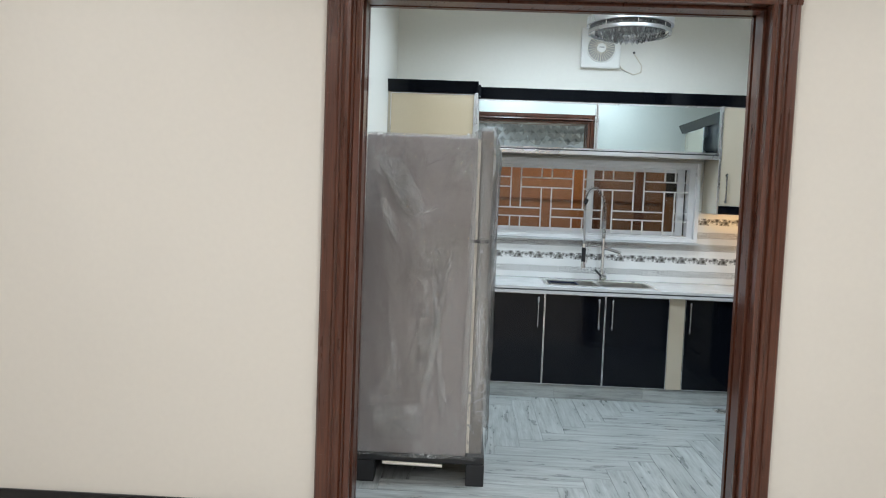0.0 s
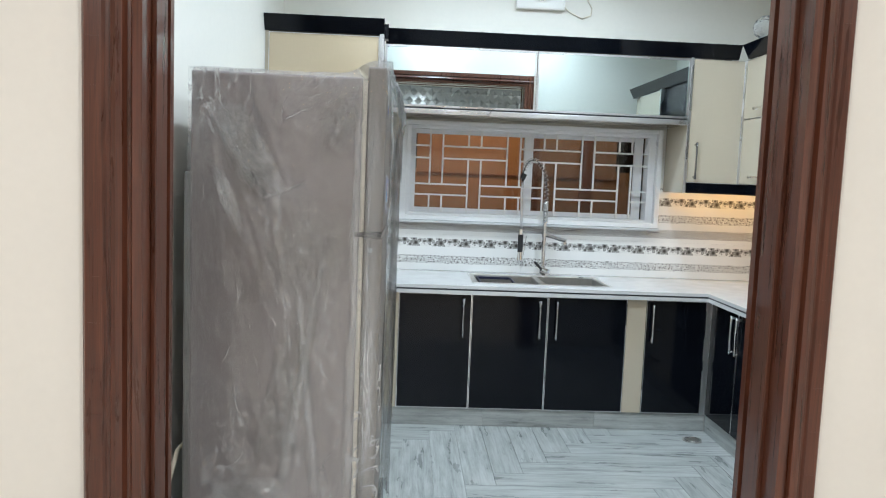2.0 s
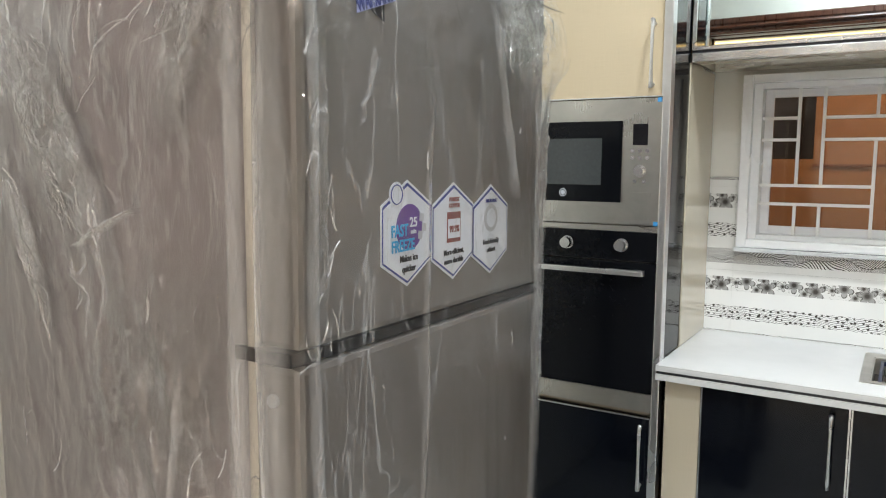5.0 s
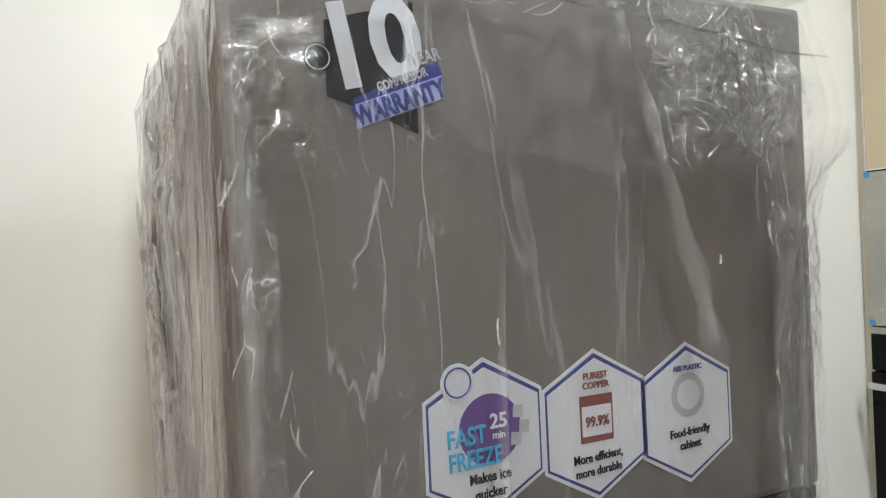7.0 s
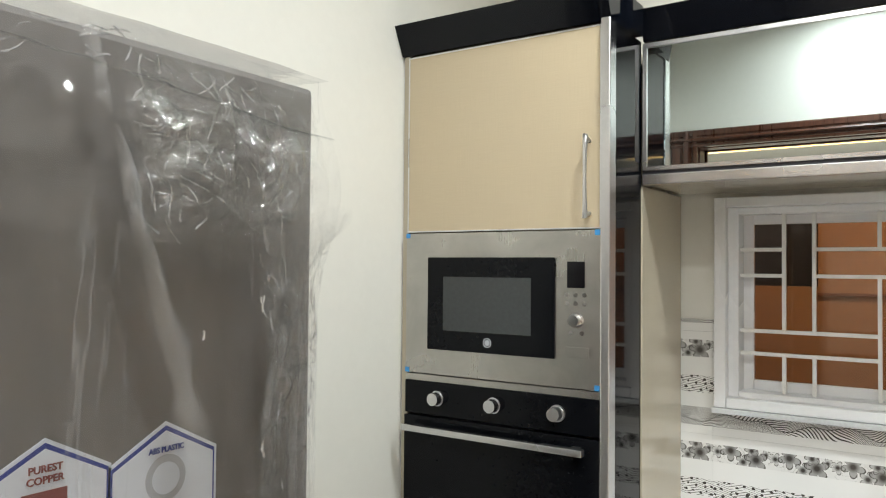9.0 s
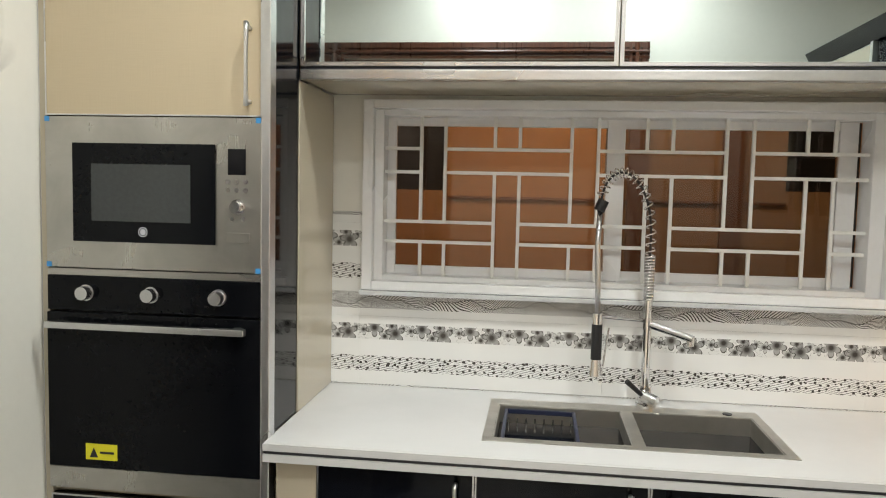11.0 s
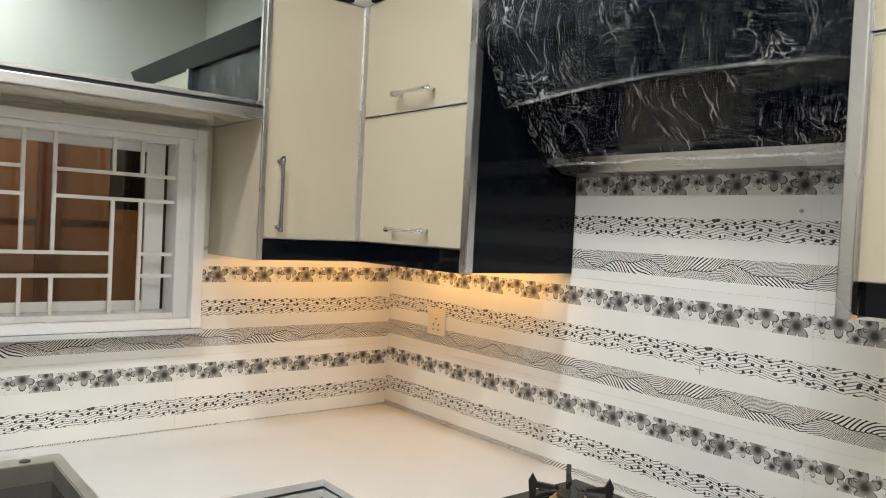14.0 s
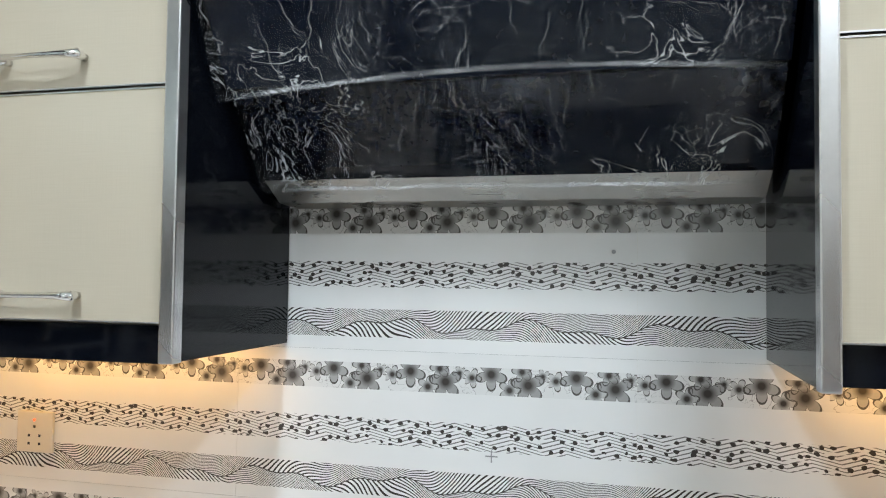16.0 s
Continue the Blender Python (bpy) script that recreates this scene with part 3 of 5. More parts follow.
casing(YH, 1)
casing(YD, -1)
for x0, x1 in ((DX0 - 0.03, DX0), (DX1, DX1 + 0.03)):
    bm = bmesh.new()
    put(bm, x0, x1, YH - 0.006, YD + 0.006, 0, DZ, 0.002)
    xs = (DX0, DX0 + 0.014) if x0 < 0 else (DX1 - 0.014, DX1)
    put(bm, *xs, YH + 0.07, YD - 0.03, 0, DZ - 0.014, 0.003)
    part("jamb", bm, WOOD, surround)
bm = bmesh.new()
put(bm, DX0 - 0.03, DX1 + 0.03, YH - 0.006, YD + 0.006, DZ, DZ + 0.03, 0.002)
put(bm, DX0, DX1, YH + 0.07, YD - 0.03, DZ - 0.014, DZ, 0.003)
part("head", bm, WOOD, surround)

# Hall end wall: silver panel with a diamond relief, seen in the mirrors only.
panel = thing("wall_panel", (-0.4, -5.2, 1.2), "silver grey wall panel with a diamond relief", "wall panel")
part("backing", block(-2.4, 1.8, -5.196, -5.17, 1.9, 2.95), PANEL3D, panel)
bm = bmesh.new()
for i in range(28):
    for k in range(7):
        cx, cz = -2.3 + 0.15 * i + (0.075 if k % 2 else 0), 1.98 + 0.145 * k
        tip = bm.verts.new((cx, -5.135, cz))
        rim = [bm.verts.new((cx + dx, -5.169, cz + dz)) for dx, dz in ((0.07, 0), (0, 0.07), (-0.07, 0), (0, -0.07))]
        for q in range(4):
            bm.faces.new((rim[q], rim[(q + 1) % 4], tip))
part("diamond_relief", bm, PANEL3D, panel)


cove = thing("ceiling_cove", (-0.4, -3.5, 2.86), "white plaster ceiling beam with an amber LED line", "ceiling cove")
part("beam", block(-3.4, 2.6, -3.60, -3.48, 2.88, 2.999, bevel=0.004), CEIL, cove)
part("led_line", block(-2.6, 1.8, -3.478, -3.468, 2.885, 2.897, bevel=0), LED, cove, "glowing amber line")


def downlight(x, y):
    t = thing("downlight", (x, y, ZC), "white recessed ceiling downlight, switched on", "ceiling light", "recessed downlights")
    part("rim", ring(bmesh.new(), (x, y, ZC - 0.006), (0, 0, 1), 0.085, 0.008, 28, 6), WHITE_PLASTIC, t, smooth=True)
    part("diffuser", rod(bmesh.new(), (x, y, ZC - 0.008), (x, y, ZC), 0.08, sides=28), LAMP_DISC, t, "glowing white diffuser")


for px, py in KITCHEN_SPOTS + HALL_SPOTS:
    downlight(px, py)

# ---- window ----
win = thing("window_1", (0.26, 3.56, WZ0), "white two-sash sliding window with tinted panes", "window", kind="structure")
FX0, FX1, FZ0, FZ1 = -0.582, 1.096, 1.16, 1.79
bm = bmesh.new()
for x0, x1, z0, z1 in ((FX0, FX0 + 0.034, FZ0, FZ1), (FX1 - 0.034, FX1, FZ0, FZ1), (FX0 + 0.034, FX1 - 0.034, FZ0, FZ0 + 0.030), (FX0 + 0.034, FX1 - 0.034, FZ1 - 0.030, FZ1)):
    put(bm, x0, x1, 3.566, 3.606, z0, z1, 0.004)
part("outer_trim", bm, UPVC, win)
bm = bmesh.new()
for x0, x1, z0, z1 in ((FX0 + 0.034, FX0 + 0.064, FZ0 + 0.03, FZ1 - 0.03), (1.016, FX1 - 0.034, FZ0 + 0.03, FZ1 - 0.03), (FX0 + 0.064, 1.016, FZ0 + 0.03, FZ0 + 0.048), (FX0 + 0.064, 1.016, FZ1 - 0.05, FZ1 - 0.03)):
    put(bm, x0, x1, 3.600, 3.700, z0, z1, 0.003)
part("window_frame", bm, UPVC, win)
# Dark strip added behind the slot so that the gap stays black.
part("slot_seal", block(1.000, 1.020, 3.712, 3.722, FZ0 + 0.05, FZ1 - 0.05, bevel=0), DARK, win, "dark backing strip that blackens the slot")
for x0, x1, y in ((-0.518, 0.275, 3.668), (0.215, 1.005, 3.690)):
    bm = bmesh.new()
    for a, b, z0, z1 in ((x0, x0 + 0.03 if x0 < 0 else x0 + 0.058, 1.208, 1.742), (x1 - 0.058, x1, 1.208, 1.742), (x0 + 0.03, x1 - 0.058, 1.208, 1.238), (x0 + 0.03, x1 - 0.058, 1.712, 1.742)):
        put(bm, a, b, y, y + 0.02, z0, z1, 0.002)
    sash = part("sash", bm, UPVC, win)
    pane = part("pane", block(x0 + 0.02, x1 - 0.04, y + 0.008, y + 0.012, 1.225, 1.725, bevel=0), TINT if x0 < 0 else TINT_FAR, sash, "tinted clear pane")
    pane.visible_shadow = False
part("sill", block(FX0 - 0.004, FX1 + 0.004, 3.552, 3.606, FZ0 - 0.016, FZ0 - 0.001, bevel=0.002), plain("grey_marble", (0.55, 0.56, 0.57), 0.2, vary=0.2, scale=20), win, "thin grey marble sill")
grille = thing("window_grille", (0.26, 3.63, 1.2), "white enamelled steel grille of staggered bars inside the window", "window grille")
GX = [-0.396, -0.315, -0.150, -0.068, 0.100, 0.186, 0.340, 0.421, 0.587, 0.669, 0.832, 0.915]
G1, G2, G3, G4, GB, GT = 1.634, 1.556, 1.390, 1.322, 1.19, 1.76
for k, x in enumerate(GX):
    spans = ((GT, G3), (G4, GB)) if (k // 2) % 2 == 0 else ((GT, G1), (G2, GB))
    for za, zb in spans:
        part("bar", block(x - 0.0055, x + 0.0055, 3.626, 3.638, min(za, zb), max(za, zb), bevel=0.001), GRILLE, grille)
for zs, cols in (((G1, G2), ((-0.55, GX[0]), (GX[1], GX[4]), (GX[5], GX[8]), (GX[9], 1.065))), ((G3, G4), ((-0.55, GX[2]), (GX[3], GX[6]), (GX[7], GX[10]), (GX[11], 1.065)))):
    for z in zs:
        for a, b in cols:
            part("bar", block(a - 0.005, b + 0.005, 3.625, 3.639, z - 0.0055, z + 0.0055, bevel=0.001), GRILLE, grille)
# The yard outside.
bm = bmesh.new()
put(bm, -3.0, -0.86, 4.9, 5.1, -0.1, 3.2)
put(bm, -0.47, 1.16, 4.9, 5.1, -0.1, 3.2)
put(bm, 1.42, 4.0, 4.9, 5.1, -0.1, 3.2)
put(bm, -0.86, -0.47, 4.9, 5.1, -0.1, 1.50)
put(bm, 1.16, 1.42, 4.9, 5.1, -0.1, 1.53)
put(bm, -0.86, -0.47, 4.9, 5.1, 2.3, 3.2)
put(bm, 1.16, 1.42, 4.9, 5.1, 2.3, 3.2)
solid("yard_wall", bm, YARD, "terracotta plastered wall across a narrow yard", "wall")
# One dark sheet behind both openings stands in for the unlit inside.
solid("yard_shutter", block(-0.87, 1.43, 5.02, 5.06, 1.45, 2.35), DARK, "dark unlit windows in the terracotta wall", "window")
solid("yard_ledge", block(-0.47, 1.16, 4.885, 4.9, 1.462, 1.476), YARD_DARK, "thin brown ledge along the terracotta wall", "ledge")
solid("yard_post", block(0.42, 0.52, 4.87, 4.9, 0, 2.8), YARD_DARK, "brown painted post against the terracotta wall", "post")
solid("yard_post", block(0.86, 0.96, 4.87, 4.9, 0, 2.8), YARD_DARK, "brown painted post against the terracotta wall", "post")
solid("yard_floor", block(-3, 4, YB + 0.2, 4.9, -0.1, -0.01), GROUT, "bare concrete floor of the yard", "ground")

# ---- base units and worktop ----
BF = 3.0
RF = 1.255
bm = bmesh.new()
put(bm, -0.712, 1.285, 3.018, 3.1, 0, 0.104)
put(bm, 1.272, 1.36, 0.98, 3.018, 0, 0.104)
plinth_ob = solid("plinth", bm, FLOOR_GROUT, "grey wood-look tile plinth under the base units", "plinth")


def plinth_tile(length, at, turn):
    """A board of wood-look tile stood on its edge, grain along its length."""
    ob = new("tile", mesh_of("tile", block(-length / 2 + 0.001, length / 2 - 0.001, -0.05, 0.05, 0, 0.007, bevel=0.001), FLOOR_TILE))
    ob.parent = plinth_ob
    ob.matrix_local = pose(*at, 90, 0, turn)


for k in range(3):
    plinth_tile(0.655, (-0.705 + 0.655 * (k + 0.5), 3.018, 0.052), 0)
    plinth_tile(0.672, (1.272, 3.011 - 0.672 * (k + 0.5), 0.052), -90)


def base_unit(x0, x1, handle, colour, label, category="kitchen unit"):
    t = thing("base_cabinet", ((x0 + x1) / 2, 3.3, 0), label, category, "base units under the window")
    part("carcass", block(x0 + 0.001, x1 - 0.001, BF + 0.02, 3.58, 0.104, 0.778, bevel=0), colour, t)
    d = part("door", block(x0 + 0.001, x1 - 0.001, BF, BF + 0.018, 0.107, 0.776, bevel=0.001), colour, t)
    edging(d, "x", BF + 0.004, x0 + 0.001, x1 - 0.001, 0.107, 0.776, -0.006, 0.0045)
    if handle is not None:
        bow_handle(d, handle, BF, 0.53, 0.752, (0, -1, 0))
    return t


BLK = "glossy black base unit door with slim aluminium edging"
base_unit(-0.56, -0.142, -0.190, BLACK, BLK)
base_unit(-0.142, 0.298, 0.250, BLACK, BLK)
base_unit(0.298, 0.760, 0.348, BLACK, BLK)
base_unit(0.872, 1.228, 0.908, BLACK, BLK)
for x0, x1 in ((-0.672, -0.56), (0.760, 0.872)):
    t = thing("filler_panel", ((x0 + x1) / 2, 3.0, 0.1), "narrow beige gloss filler panel between black doors", "filler panel")
    part("panel_front", block(x0 + 0.001, x1 - 0.001, BF - 0.001, 3.2, 0.107, 0.776), BEIGE, t)
solid("corner_post", block(1.229, RF + 0.002, BF, BF + 0.04, 0.104, 0.778), ALU, "upright aluminium corner post of the base units", "corner post", kind="")


def side_unit(y0, y1, handle, label):
    t = thing("base_cabinet", (1.5, (y0 + y1) / 2, 0), label, "kitchen unit", "base units along the hob wall")
    part("carcass", block(RF + 0.02, 1.84, y0 + 0.001, y1 - 0.001, 0.104, 0.778, bevel=0), BLACK, t)
    d = part("door", block(RF, RF + 0.018, y0 + 0.001, y1 - 0.001, 0.107, 0.776, bevel=0.001), BLACK, t)
    edging(d, "y", RF + 0.004, y0 + 0.001, y1 - 0.001, 0.107, 0.776, -0.006, 0.0045)
    bow_handle(d, RF, handle, 0.55, 0.755, (-1, 0, 0))


side_unit(2.635, 2.995, 2.665, BLK)
side_unit(2.432, 2.635, 2.6, BLK)
drawers = thing("drawer_unit", (1.5, 2.1, 0), "beige gloss drawer unit under the hob", "drawer unit")
part("carcass", block(RF + 0.02, 1.84, 1.75, 2.431, 0.104, 0.778, bevel=0), BEIGE, drawers)
for z0, z1 in ((0.107, 0.31), (0.314, 0.545), (0.549, 0.776)):
    d = part("drawer_front", block(RF, RF + 0.018, 1.752, 2.430, z0, z1, bevel=0.002), BEIGE, drawers)
    bar_handle(d, RF, 2.09, (z0 + z1) / 2 + 0.02, 0.10, 0.026)
side_unit(1.36, 1.75, 1.40, BLK)
side_unit(0.98, 1.36, 1.32, BLK)

top = thing("worktop", (0.6, 3.3, 0.78), "white quartz worktop with a dark groove in its edge", "worktop")
SX0, SX1, SY0, SY1 = -0.125, 0.675, 3.10, 3.496
bm = bmesh.new()
CF, RX = 2.955, 1.211
cuts_x, cuts_y = (-0.692, SX0, SX1, RX + 0.012, 1.85), (0.98, CF + 0.012, SY0, SY1, 3.6)
for i in range(4):
    for k in range(4):
        if (k == 0 and i < 3) or (i == 1 and k == 2):
            continue
        put(bm, cuts_x[i], cuts_x[i + 1], cuts_y[k], cuts_y[k + 1], 0.783, 0.83)
bmesh.ops.remove_doubles(bm, verts=bm.verts, dist=0.0001)
inner = [f for f in bm.faces if all(len(e.link_faces) > 2 for e in f.edges)]
bmesh.ops.delete(bm, geom=inner, context="FACES_ONLY")
part("slab", bm, QUARTZ, top)
for z0, z1, d, mat, nm in ((0.811, 0.8295, 0.0, QUARTZ, "upper_edge"), (0.8015, 0.8105, 0.007, GROOVE, "edge_groove"), (0.7815, 0.801, 0.0, QUARTZ, "lower_edge")):
    bm = bmesh.new()
    put(bm, -0.692, RX + 0.012, CF + d, CF + 0.0115, z0, z1)
    put(bm, RX + d, RX + 0.0115, 0.98, CF + d, z0, z1)
    part(nm, bm, mat, top)

# Sink, recessed in the worktop.
sink = thing("sink", (0.275, 3.3, 0.64), "double-bowl stainless steel sink set into the worktop", "sink")
bm = bmesh.new()
put(bm, SX0 - 0.008, SX1 + 0.008, SY0 - 0.012, SY0 + 0.018, 0.8305, 0.8325, 0.0008)
put(bm, SX0 - 0.008, SX1 + 0.008, SY1 - 0.055, SY1 + 0.01, 0.8305, 0.8325, 0.0008)
put(bm, SX0 - 0.008, SX0 + 0.02, SY0 + 0.018, SY1 - 0.055, 0.8305, 0.8325, 0.0008)
put(bm, SX1 - 0.02, SX1 + 0.008, SY0 + 0.018, SY1 - 0.055, 0.8305, 0.8325, 0.0008)
put(bm, 0.268, 0.298, SY0 + 0.018, SY1 - 0.055, 0.829, 0.8318, 0.0008)
part("rim", bm, SINK_STEEL, sink)
for x0, x1 in ((SX0 + 0.02, 0.268), (0.298, SX1 - 0.02)):
    y0, y1, zb = SY0 + 0.018, SY1 - 0.055, 0.64
    bm = bmesh.new()
    e = 0.004
    put(bm, x0, x0 + e, y0, y1, zb, 0.8302)
    put(bm, x1 - e, x1, y0, y1, zb, 0.8302)
    put(bm, x0 + e, x1 - e, y0, y0 + e, zb, 0.8302)
    put(bm, x0 + e, x1 - e, y1 - e, y1, zb, 0.8302)
    put(bm, x0 + e, x1 - e, y0 + e, y1 - e, zb, zb + e)
    bowl = part("bowl", bm, SINK_STEEL, sink)
    part("strainer", rod(bmesh.new(), ((x0 + x1) / 2, (y0 + y1) / 2, zb + e), ((x0 + x1) / 2, (y0 + y1) / 2, zb + e + 0.004), 0.045, sides=24), CHROME, bowl)
part("tap_hole_cover", rod(bmesh.new(), (0.59, 3.47, 0.8325), (0.59, 3.47, 0.835), 0.014, sides=20), DARK, sink)
rack = thing("dish_basket", (0.0, 3.28, 0.66), "steel wire dish basket with a navy rim inside the sink bowl", "dish basket")
bm = bmesh.new()
bx0, bx1, by0, by1 = -0.085, 0.130, 3.135, 3.425
put(bm, bx0, bx1, by1 - 0.010, by1, 0.812, 0.826, 0.002)
put(bm, bx0, bx0 + 0.01, by0, by1 - 0.010, 0.814, 0.826, 0.002)
put(bm, bx1 - 0.01, bx1, by0, by1 - 0.010, 0.814, 0.826, 0.002)
put(bm, bx0 + 0.01, bx1 - 0.01, by0, by0 + 0.01, 0.745, 0.765, 0.002)
part("rim", bm, NAVY, rack, "navy plastic rim")
for k in range(8):
    x = bx0 + 0.012 + k * (bx1 - bx0 - 0.024) / 7
    part("wire", tube(bmesh.new(), [(x, by1 - 0.008, 0.80), (x, by1 - 0.02, 0.66), (x, by0 + 0.02, 0.66), (x, by0 + 0.006, 0.755)], 0.0028, 6), CHROME, rack)

for z, y in ((0.76, by1 - 0.012), (0.71, by1 - 0.0165), (0.66, 3.34), (0.66, 3.22)):
    part("wire", rod(bmesh.new(), (bx0 + 0.008, y, z), (bx1 - 0.008, y, z), 0.0024, sides=6), NAVY, rack)

# Spring tap.
TX, TY = 0.345, 3.50
tap = thing("kitchen_tap", (TX, TY, 0.83), "chrome spring-neck kitchen tap with a black spray head", "tap")
bm = bmesh.new()
rod(bm, (TX, TY, 0.832), (TX, TY, 0.845), 0.027, sides=24)
rod(bm, (TX, TY, 0.845), (TX, TY, 0.90), 0.021, sides=24)
rod(bm, (TX, TY, 0.90), (TX, TY, 1.175), 0.0135, sides=20)
rod(bm, (TX, TY, 1.08), (TX, TY, 1.112), 0.017, sides=20)
part("column", bm, CHROME, tap, smooth=False)
bm = bmesh.new()
rod(bm, (TX - 0.01, TY - 0.02, 0.875), (TX + 0.03, TY - 0.045, 0.862), 0.019, sides=20)
part("valve", bm, CHROME, tap)
part("lever", rod(bmesh.new(), (TX - 0.005, TY - 0.03, 0.872), (TX - 0.062, TY - 0.055, 0.925), 0.0065, 0.0085), DARK, tap, "black lever")
bm = bmesh.new()
rod(bm, (TX, TY, 1.098), (TX + 0.125, TY - 0.07, 1.066), 0.0125, sides=18)
rod(bm, (TX + 0.118, TY - 0.066, 1.068), (TX + 0.118, TY - 0.066, 1.045), 0.011, sides=18)
part("spout", bm, CHROME, tap)
arc = [Vector((TX, TY, 1.17 + 0.20 * k / 10)) for k in range(11)]
for k in range(1, 25):
    a = math.pi * k / 24
    arc.append(Vector((TX - 0.078 + 0.078 * math.cos(a), TY - 0.015 * k / 24, 1.37 + 0.145 * math.sin(a) + 0.09 * k / 24)))
part("hose", tube(bmesh.new(), arc, 0.0038, 10), DARK, tap, "dark inner hose", smooth=True)


def coil(path, radius, turns, wire):
    pts, n = [], turns * 12
    for k in range(n + 1):
        s = k / n * (len(path) - 1)
        i = min(int(s), len(path) - 2)
        p = path[i].lerp(path[i + 1], s - i)
        d = (path[i + 1] - path[i]).normalized()
        a = (Vector((0, 1, 0)) - d * d.y).normalized()
        b = d.cross(a)
        ang = math.tau * turns * k / n
        pts.append(p + (a * math.cos(ang) + b * math.sin(ang)) * radius)
    return tube(bmesh.new(), pts, wire, 6)


part("tight_spring", coil(arc[:8], 0.0135, 15, 0.0040), CHROME, tap, smooth=True)
part("spring", coil(arc[7:33], 0.0150, 19, 0.0024), CHROME, tap, smooth=True)
end = arc[-1]
part("collar", rod(bmesh.new(), end + Vector((0.008, 0, 0.016)), end + Vector((-0.006, -0.003, -0.016)), 0.017, sides=18), DARK, tap, "black collar")
hose2 = [end + Vector((-0.002, -0.004, -0.01)), end + Vector((-0.006, -0.012, -0.12)), end + Vector((-0.002, -0.02, -0.24)), end + Vector((0, -0.022, -0.33))]
part("spray_hose", tube(bmesh.new(), hose2, 0.0085, 10), ALU, tap, smooth=True)
hx, hy = end.x, end.y - 0.022
bm = bmesh.new()
rod(bm, (hx, hy, 1.095), (hx, hy, 1.128), 0.015, sides=18)
head = part("spray_head", bm, CHROME, tap)
part("nozzle", rod(bmesh.new(), (hx, hy, 0.935), (hx, hy, 0.985), 0.021, 0.015, sides=18), CHROME, head)
part("grip", rod(bmesh.new(), (hx, hy, 0.985), (hx, hy, 1.095), 0.0165, sides=18), DARK, head, "black rubber grip")
part("trigger", rod(bmesh.new(), (hx + 0.022, hy, 0.965), (hx + 0.036, hy, 1.085), 0.003), CHROME, head)
part("bracket", rod(bmesh.new(), (TX, TY, 1.105), (hx, hy, 1.118), 0.0048), CHROME, tap)

# Hob.
hob = thing("gas_hob", (1.57, 2.2, 0.83), "black glass gas hob with cast iron pan supports", "gas hob")
part("glass_top", block(1.365, 1.79, 1.83, 2.575, 0.831, 0.843, bevel=0.002), BLACK_GLASS, hob)
for cx, cy, r in ((1.60, 2.43, 0.10), (1.60, 1.98, 0.10)):
    burner = part("burner", rod(rod(bmesh.new(), (cx, cy, 0.843), (cx, cy, 0.862), 0.052, sides=28), (cx, cy, 0.862), (cx, cy, 0.872), 0.042, sides=28), BRASS, hob, "brass burner with a dark cap")
    part("cap", rod(bmesh.new(), (cx, cy, 0.872), (cx, cy, 0.880), 0.034, sides=28), IRON, burner)
    bm = ring(bmesh.new(), (cx, cy, 0.851), (0, 0, 1), 0.092, 0.006, 36, 6)
    for k in range(4):
        a = math.pi / 4 + k * math.pi / 2
        ux, uy = math.cos(a), math.sin(a)
        o = [(0.098, 0.845), (0.104, 0.905), (0.094, 0.925), (0.082, 0.903), (0.036, 0.897), (0.036, 0.890), (0.084, 0.888), (0.086, 0.845)]
        va = [bm.verts.new((cx + ux * q - uy * 0.006, cy + uy * q + ux * 0.006, z)) for q, z in o]
        vb = [bm.verts.new((cx + ux * q + uy * 0.006, cy + uy * q - ux * 0.006, z)) for q, z in o]
        bm.faces.new(va)
        bm.faces.new(vb[::-1])
        for i in range(len(o)):
            j = (i + 1) % len(o)
            bm.faces.new((va[j], va[i], vb[i], vb[j]))
    bmesh.ops.recalc_face_normals(bm, faces=bm.faces)
    part("pan_support", bm, IRON, hob)
for cy in (2.12, 2.2, 2.28):
    part("control_knob", rod(bmesh.new(), (1.42, cy, 0.843), (1.42, cy, 0.868), 0.02, 0.017, sides=20), DARK, hob)

# ---- oven tower ----
TF, TX0, TX1 = 3.01, -1.345, -0.712
tower = thing("oven_tower", (-1.03, 3.3, 0), "tall kitchen unit with a tan door above built-in appliances", "tall unit")
bm = bmesh.new()
put(bm, TX0 + 0.004, TX0 + 0.024, TF + 0.004, 3.6, 0, 2.2)
put(bm, TX0 + 0.024, TX1 - 0.02, 3.45, 3.6, 0.1, 2.2)
put(bm, TX0 + 0.024, TX1 - 0.02, TF + 0.022, 3.45, 2.17, 2.198)
put(bm, TX0 + 0.024, TX1 - 0.02, TF + 0.022, 3.45, 1.662, 1.672)
put(bm, TX0 + 0.024, TX1 - 0.02, TF + 0.022, 3.45, 0.635, 0.65)
put(bm, TX0 + 0.024, TX1 - 0.02, TF + 0.03, 3.45, 0.0, 0.12)
part("carcass", bm, BEIGE, tower)
d = part("door", block(-1.322, -0.717, TF, TF + 0.02, 1.674, 2.193, bevel=0.0015), TAN, tower, "tan linen-look gloss door")
edging(d, "x", TF + 0.004, -1.322, -0.717, 1.674, 2.193, -0.0055, 0.004)
bow_handle(d, -0.75, TF, 1.700, 1.910, (0, -1, 0))
d = part("door", block(-1.322, -0.717, TF, TF + 0.02, 0.112, 0.632, bevel=0.0015), BLACK, tower, "black gloss lower door")
edging(d, "x", TF + 0.004, -1.322, -0.717, 0.112, 0.632, -0.0055, 0.0045)
bow_handle(d, -0.745, TF, 0.39, 0.615, (0, -1, 0))
